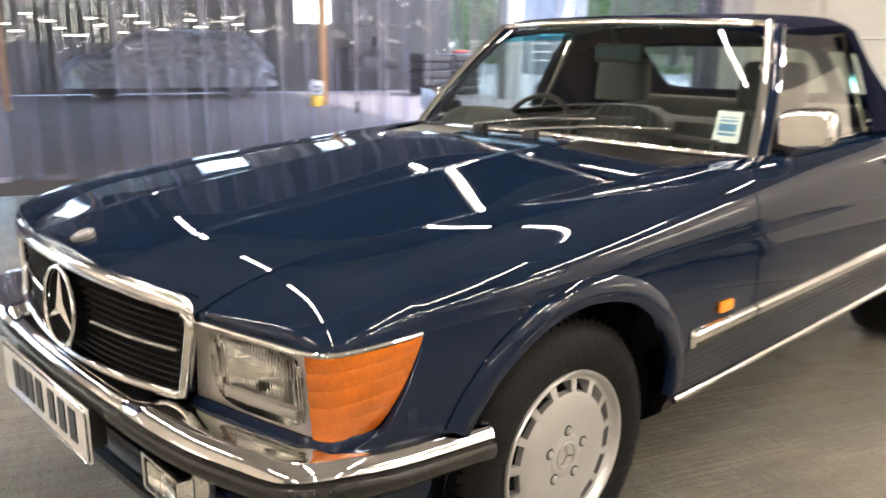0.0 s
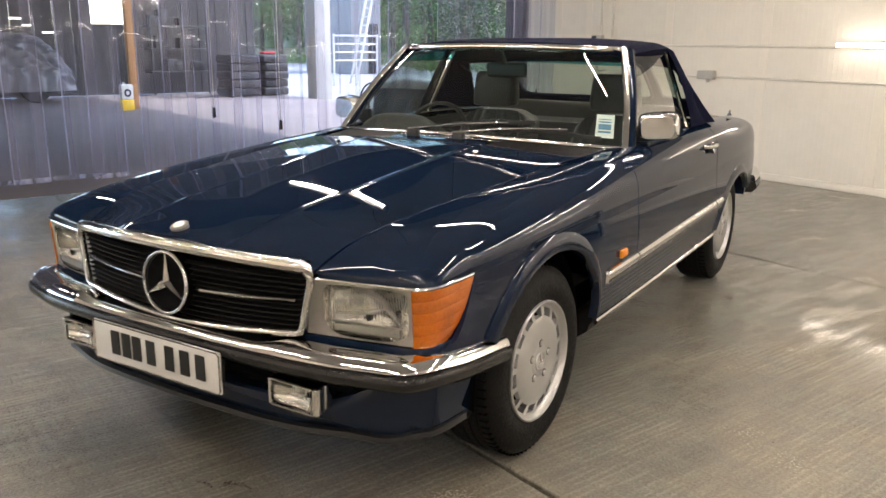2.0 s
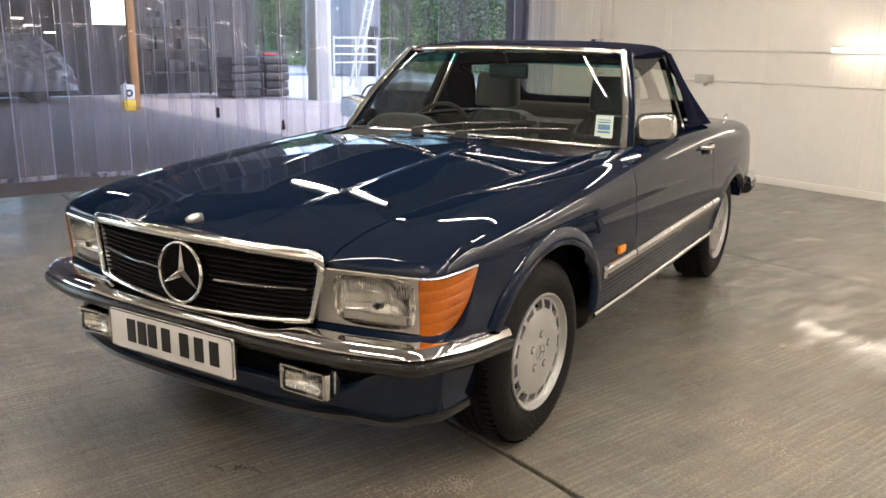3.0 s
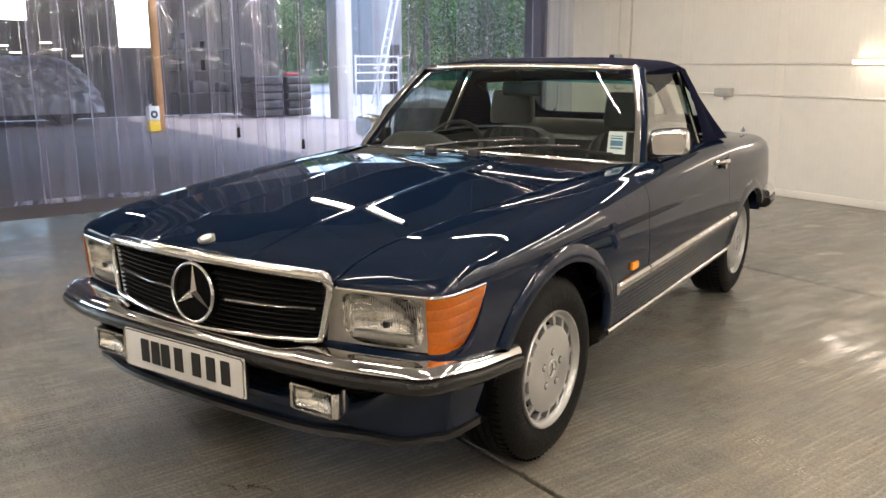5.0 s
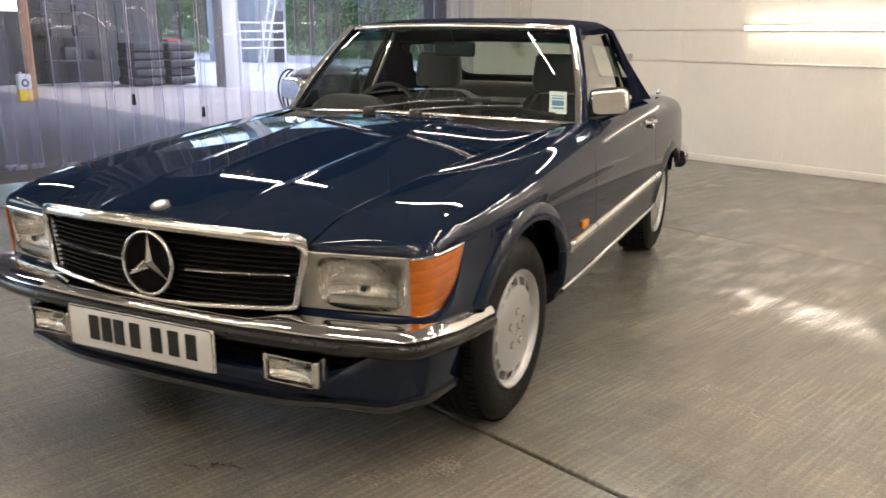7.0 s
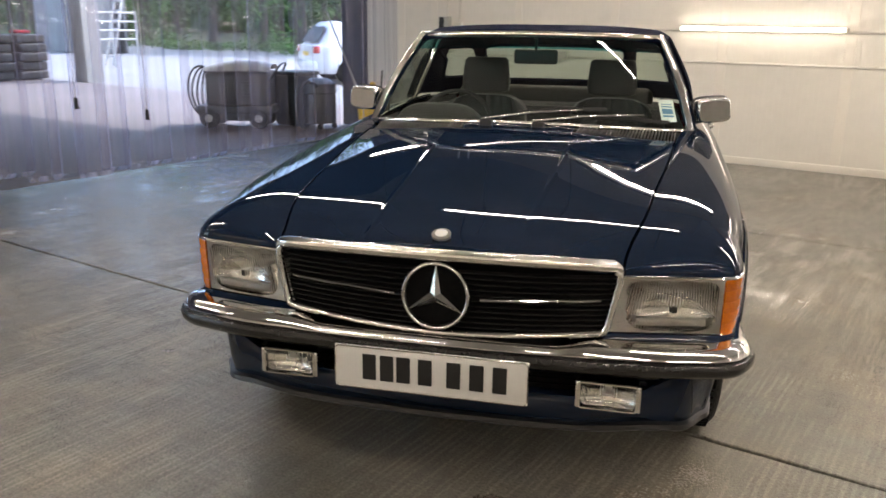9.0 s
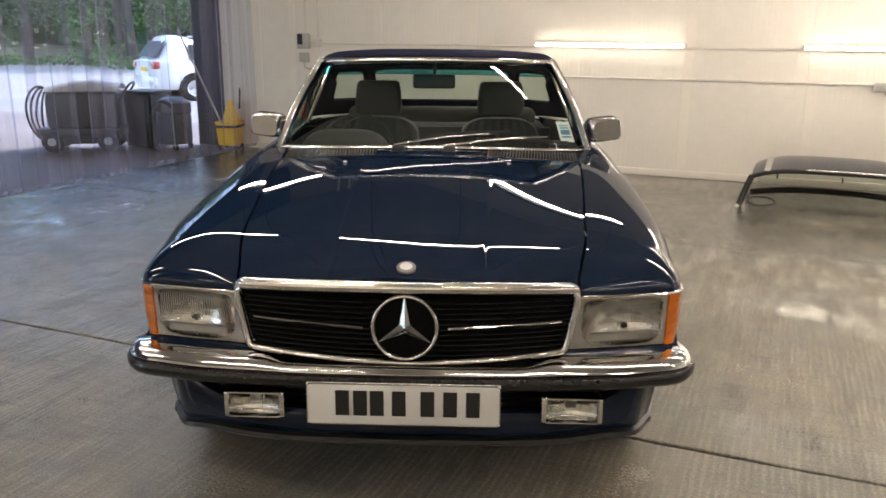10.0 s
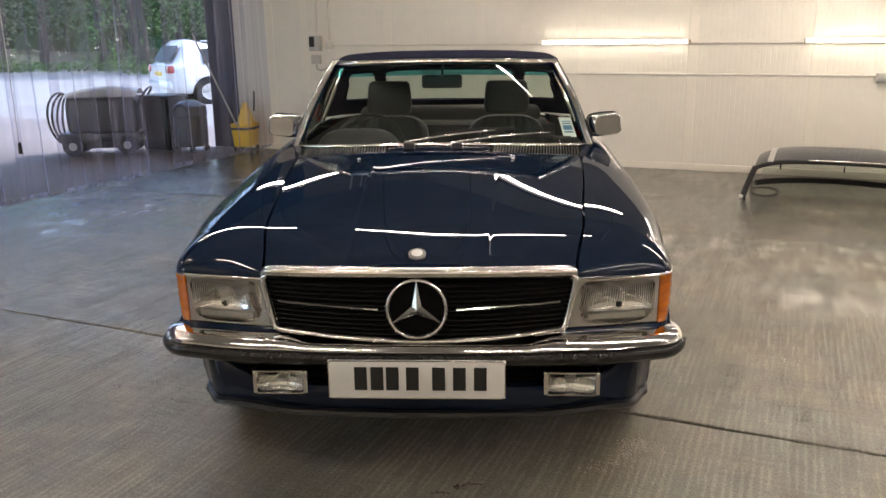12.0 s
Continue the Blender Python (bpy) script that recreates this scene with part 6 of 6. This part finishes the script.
for p in PANES:
    pane = Shape().grid([[hood_at(*pane_edge(k, *p, g)) + [0, 0.004, 0] for k in np.linspace(0, 1, 48, endpoint=False)] for g in (0.02, 0.4, 0.8, 1.01)], loop_v=True)
    ro = part("rear_window", pane, side_glass, soft, "flexible clear rear window")
    ro.visible_shadow = False
    part("window_seam", Shape().sweep([hood_at(*pane_edge(k, *p, 1.0)) for k in np.linspace(0, 1, 64, endpoint=False)], oval(0.010, 0.010, 8), closed=True), canvas, ro)
def flap_point(a, b, sgn):
    """The quarter behind the door glass, folded a little towards its foot."""
    wide = 0.075 + 0.03 * b + 0.15 * b * b + 0.008 * math.sin(b * 7.0)
    return (sgn * (0.626 + 0.155 * b + 0.02 * math.sin(b * math.pi) + 0.012 * math.sin(a * math.pi) + 0.004 * math.sin(9 * b + 5 * a) * b), 1.778 - 0.060 * b + wide * a, 1.285 - 0.358 * b)


for sgn in (-1, 1):
    part("quarter_canvas", Shape().grid([[flap_point(a, b, sgn) for a in np.linspace(0, 1, 12)] for b in np.linspace(0, 1, 26)]), canvas, soft)
    part("quarter_side", Shape().grid([[tuple((1 - a) * np.array(flap_point(1, b, sgn)) + a * hood_side(sgn, b)) for a in np.linspace(0, 1, 6)] for b in np.linspace(0, 1.0, 24)]), canvas, soft)
part("headliner", Shape().grid([[tuple(np.array(roof(a * 0.97, b)) - [0, 0, 0.025]) for a in np.linspace(-1, 1, 12)] for b in np.linspace(0.02, 1, 8)]), trim_m, soft)
part("canvas_seam", Shape().sweep([np.array(roof(a, 0.03)) + [0, 0, 0.002] for a in np.linspace(-0.98, 0.98, 30)], oval(0.004, 0.003, 6)), canvas, soft)

# mirrors, handles, aerial
for sgn in (1, -1):
    mir = part("door_mirror", Shape().box((sgn * 0.742, 1.12 if sgn > 0 else 1.15, 0.947), (0.06, 0.05, 0.07), 0.012), black, car, "chrome door mirror on a black foot")
    sh = Shape()
    prof = oval(0.082, 0.056, 24, 4.5)
    depth = [(-0.052, 0.80), (-0.046, 0.90), (-0.03, 0.965), (0.0, 1.0), (0.028, 1.0), (0.03, 0.97), (0.022, 0.93)]
    sh.grid([[(c[0] * k + 0.012 * (d + 0.05), d, c[1] * k) for c in prof] for d, k in depth], loop_v=True)
    sh.fan([(c[0] * 0.8, -0.052, c[1] * 0.8) for c in prof])
    M = Matrix.Translation((sgn * 0.818, 1.09 if sgn > 0 else 1.13, 0.981)) @ Matrix.Rotation(radians(sgn * 12), 4, "Z") @ Matrix.Rotation(radians(sgn * -5), 4, "Y")
    part("shell", sh.moved(M), chrome, mir, "chrome mirror shell")
    part("mirror_glass", Shape().fan([(c[0] * 0.93, 0.021, c[1] * 0.93) for c in prof]).moved(M), chrome, mir)
    part("rim", Shape().sweep([(c[0], 0.027, c[1]) for c in prof], oval(0.005, 0.004, 6), up=(0, 1, 0), closed=True).moved(M), black, mir, "black mirror rim")
    h = part("door_handle", Shape().box((sgn * 0.868, 1.80, 0.825), (0.02, 0.05, 0.045), 0.008), black, car, "chrome door handle with a lock")
    part("grip", Shape().sweep(np.array([(0.855, 1.70, 0.838), (0.884, 1.73, 0.838), (0.889, 1.80, 0.836), (0.884, 1.86, 0.834), (0.858, 1.885, 0.834)]) * [sgn, 1, 1], oval(0.008, 0.011, 8)), chrome, h)
    part("lock", Shape().cyl((sgn * 0.86, 1.80, 0.812), (sgn * 0.886, 1.80, 0.812), 0.013, n=14), chrome, h)
aer = part("aerial", Shape().lathe([(0.018, 0), (0.017, 0.008), (0.009, 0.012), (0.007, 0.03), (0.0001, 0.034)], 14, "z", Matrix.Translation((0.66, 3.06, 0.885))), chrome, car, "retracted chrome aerial")

# cabin
part("dashboard", Shape().sweep([(x, 1.08, 0.85) for x in np.linspace(-0.64, 0.64, 12)], np.array([(0.17, -0.02), (0.02, 0.03), (-0.09, 0.045), (-0.14, 0.02), (-0.15, -0.1), (-0.1, -0.25), (0.17, -0.25)]) * [-1, 1]), trim_m, car, "dark padded dashboard")
hump = [[(x, y, 0.80 + (0.178 - 0.5 * max(0, y - 1.02)) * math.sqrt(max(0.0, 1 - (max(0.0, 0.985 - y) / 0.087) ** 2)) * max(0, 1 - ((x + 0.42) / 0.235) ** 4) ** 0.6) for x in np.linspace(-0.655, -0.185, 30)] for y in np.linspace(0.90, 1.16, 10)]
part("instrument_hood", Shape().grid(hump).grid([hump[-1], [(x, y, 0.75) for x, y, z in hump[-1]]]), trim_m, car, "rounded instrument hood")
st = Matrix.Translation((-0.41, 1.29, 0.835)) @ Matrix.Rotation(radians(66), 4, "X")
wheel_ob = part("steering_wheel", Shape().lathe([(0.19 + 0.0105 * math.cos(a), 0.0105 * math.sin(a)) for a in np.linspace(0, 2 * np.pi, 9)], 36, "z", st), black, car, "large black steering wheel")
part("steering_boss", Shape().box((0, 0, -0.01), (0.2, 0.11, 0.05), 0.02, st).box((0, -0.0, -0.01), (0.36, 0.04, 0.02), 0.008, st), black, wheel_ob)
for sgn in (1, -1):
    x = sgn * 0.35
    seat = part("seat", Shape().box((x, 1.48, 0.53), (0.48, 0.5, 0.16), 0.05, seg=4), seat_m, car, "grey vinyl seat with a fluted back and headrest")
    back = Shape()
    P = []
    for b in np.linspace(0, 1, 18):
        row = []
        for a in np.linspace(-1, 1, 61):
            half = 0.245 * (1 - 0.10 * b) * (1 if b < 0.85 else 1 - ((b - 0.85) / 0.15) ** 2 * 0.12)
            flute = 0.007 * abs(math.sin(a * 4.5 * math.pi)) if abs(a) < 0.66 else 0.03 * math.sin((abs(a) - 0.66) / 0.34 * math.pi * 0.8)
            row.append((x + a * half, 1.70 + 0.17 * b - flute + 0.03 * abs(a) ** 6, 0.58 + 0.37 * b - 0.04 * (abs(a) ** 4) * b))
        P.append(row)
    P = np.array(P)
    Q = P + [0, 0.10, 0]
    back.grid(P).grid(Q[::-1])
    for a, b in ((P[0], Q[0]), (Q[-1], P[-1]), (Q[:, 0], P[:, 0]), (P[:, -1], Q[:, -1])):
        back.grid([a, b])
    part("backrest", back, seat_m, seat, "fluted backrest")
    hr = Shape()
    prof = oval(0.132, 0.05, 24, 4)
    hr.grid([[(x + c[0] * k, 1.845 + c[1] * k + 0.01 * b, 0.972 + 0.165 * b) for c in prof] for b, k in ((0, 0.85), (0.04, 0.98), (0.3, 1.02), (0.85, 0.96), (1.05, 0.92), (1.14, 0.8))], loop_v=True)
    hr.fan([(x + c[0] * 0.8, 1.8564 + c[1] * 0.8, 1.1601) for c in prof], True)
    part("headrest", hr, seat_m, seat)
    both_door = Shape().grid([[(sgn * (0.70 - 0.08 * max(0, y - 2.05)), y, z) for z in (0.4, 0.9)] for y in (0.95, 1.5, 2.05, 2.5)])
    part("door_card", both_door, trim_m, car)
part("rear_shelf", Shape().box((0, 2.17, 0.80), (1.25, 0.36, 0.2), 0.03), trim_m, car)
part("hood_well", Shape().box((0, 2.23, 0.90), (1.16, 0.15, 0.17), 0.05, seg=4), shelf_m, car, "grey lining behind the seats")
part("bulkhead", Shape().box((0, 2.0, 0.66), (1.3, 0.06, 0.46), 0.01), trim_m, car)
part("cabin_floor", Shape().box((0, 1.5, 0.40), (1.32, 1.3, 0.06)), void, car)
im = part("inner_mirror", Shape().box((-0.01, 1.31, 1.188), (0.215, 0.03, 0.07), 0.022, seg=3), black, car, "black interior mirror")
part("mirror_stem", Shape().cyl((-0.01, 1.30, 1.215), (0.0, 1.235, 1.277), 0.007, n=8), black, im)
# paper permit in the windscreen's corner
S0 = np.array([screen(a, b) for a, b in ((0.845, 0.10), (0.94, 0.10), (0.94, 0.32), (0.845, 0.32))]) + [0, 0.006, -0.003]
paper_m = material("paper", (0.62, 0.68, 0.66), 0.6, 0.0, 0.05, 20)
blue_ink = material("blue_print", (0.08, 0.2, 0.34), 0.6)
pm = part("permit", Shape().fan(S0), paper_m, car, "pale printed paper permit behind the windscreen")
for b0, b1 in ((0.2, 0.28), (0.34, 0.58), (0.64, 0.70), (0.76, 0.80)):
    q = [(1 - b) * ((1 - a) * S0[0] + a * S0[1]) + b * ((1 - a) * S0[3] + a * S0[2]) + np.array([0, -0.0015, 0.0015]) for a, b in ((0.15, b0), (0.85, b0), (0.85, b1), (0.15, b1))]
    part("print_bar", Shape().fan(q), blue_ink, pm)

# ---- hardtop on the floor ----
def hardtop():
    """The car's spare hardtop standing on the floor, its open front towards the room."""
    ob = thing("hardtop", "spare dark blue hardtop resting on the floor with silver straps", "hardtop")
    W = 0.66

    def top(a, b):
        x = a * W * (1 - 0.03 * b)
        drop = 0.07 * abs(a) ** 5
        return (x, 0.95 * b, 0.318 + 0.07 * math.sin(min(1, 0.15 + b * 0.7) * math.pi) * (1 - 0.3 * a * a) - drop - 0.06 * max(0, b - 0.7) ** 2 * 10)

    P = [[top(a, b) for a in np.linspace(-1, 1, 40)] for b in np.linspace(0, 1, 24)]
    part("roof_skin", Shape().grid(P), paint, ob, "dusty dark blue roof skin")
    part("roof_lining", Shape().grid([[(x * 0.98, y + 0.01, z - 0.03) for x, y, z in row] for row in P[::3]]), pale_trim, ob)
    part("front_edge", Shape().sweep([(x, y - 0.004, z - 0.016) for x, y, z in P[0]], oval(0.01, 0.018, 8)), black, ob)
    part("chrome_edge", Shape().sweep([np.array(top(a, 0)) + [0, -0.016, 0.0] for a in np.linspace(-0.35, 0.98, 20)], oval(0.005, 0.008, 6)), chrome, ob, "chrome front edge strip")
    for sgn in (-1, 1):
        pil = line3((sgn * W * 0.985, 0.02, 0.27), (sgn * (W + 0.03), 0.0, 0.16), (sgn * (W + 0.075), -0.05, 0.01), n=12)
        part("front_pillar", Shape().sweep(pil, oval(0.026, 0.04, 10), up=(0, 1, 0.2)), black, ob)
        part("foot_tip", Shape().box((sgn * (W + 0.085), -0.075, 0.016), (0.03, 0.05, 0.024), 0.006), plate_m, ob)
        quarter = Shape().grid([[tuple((1 - k) * np.array(top(sgn, b)) + k * np.array((sgn * (W + 0.07), 0.35 + 0.75 * b, 0.02))) for k in np.linspace(0, 1, 6)] for b in np.linspace(0.35, 1, 10)])
        part("quarter_panel", quarter, paint, ob)
        strap = [np.array(top(sgn * 0.81, b)) + [0, 0, 0.004] for b in np.linspace(-0.01, 1, 20)]
        part("strap", Shape().sweep(strap, np.array([(-0.024, -0.002), (0.024, -0.002), (0.024, 0.002), (-0.024, 0.002)])), alloy, ob, "flat silver strap")
    back = Shape().grid([[(x * (1 + 0.1 * k), 0.95 + 0.2 * k, 0.02 + (0.30 - 0.02) * (1 - k) - 0.04 * abs(x / W) ** 4 * (1 - k)) for x in np.linspace(-W * 0.9, W * 0.9, 16)] for k in np.linspace(0.1, 1, 6)])
    part("rear_glass", back, side_glass, ob, "pale green rear glass")
    part("rear_rail", Shape().sweep([(x, 0.50 - 0.20 * (x / W) ** 2, 0.075 + 0.02 * (1 - (x / W) ** 4)) for x in np.linspace(-W * 0.99, W * 0.99, 26)], oval(0.03, 0.026, 10)), black, ob, "black lower rail")
    for x in (-0.45, 0.05, 0.5):
        part("peg", Shape().cyl((x, 0.03, 0.30), (x, 0.03, 0.255), 0.007, n=8), steel_m, ob)
    loop = [(-W + 0.10 + 0.11 * math.cos(a), -0.02 + 0.07 * math.sin(a) + 0.02, 0.03 + 0.05 * (1 + math.sin(a * 1.0)) * 0.5) for a in np.linspace(-2.8, 3.0, 30)]
    part("cable", Shape().sweep(loop, oval(0.007, 0.007, 7)), black, ob, "loose black cable loop")
    return ob


ht = hardtop()
ht.matrix_basis = Matrix.Translation((3.21, 3.86, 0)) @ Matrix.Rotation(radians(ROOM - 1), 4, "Z")

# ---- marks on the floor ----
for c, s, k in (((0.12, -0.71), (0.022, 0.016), 1), ((0.16, -0.69), (0.03, 0.008), 2), ((0.06, -0.745), (0.03, 0.007), 3), ((1.62, -0.42), (0.03, 0.012), 4), ((-1.35, 0.05), (0.03, 0.015), 5)):
    thing("floor_stain", "dark oily stain on the floor paint", "stain", stain(c, s, k), stain_m, kind="structure")
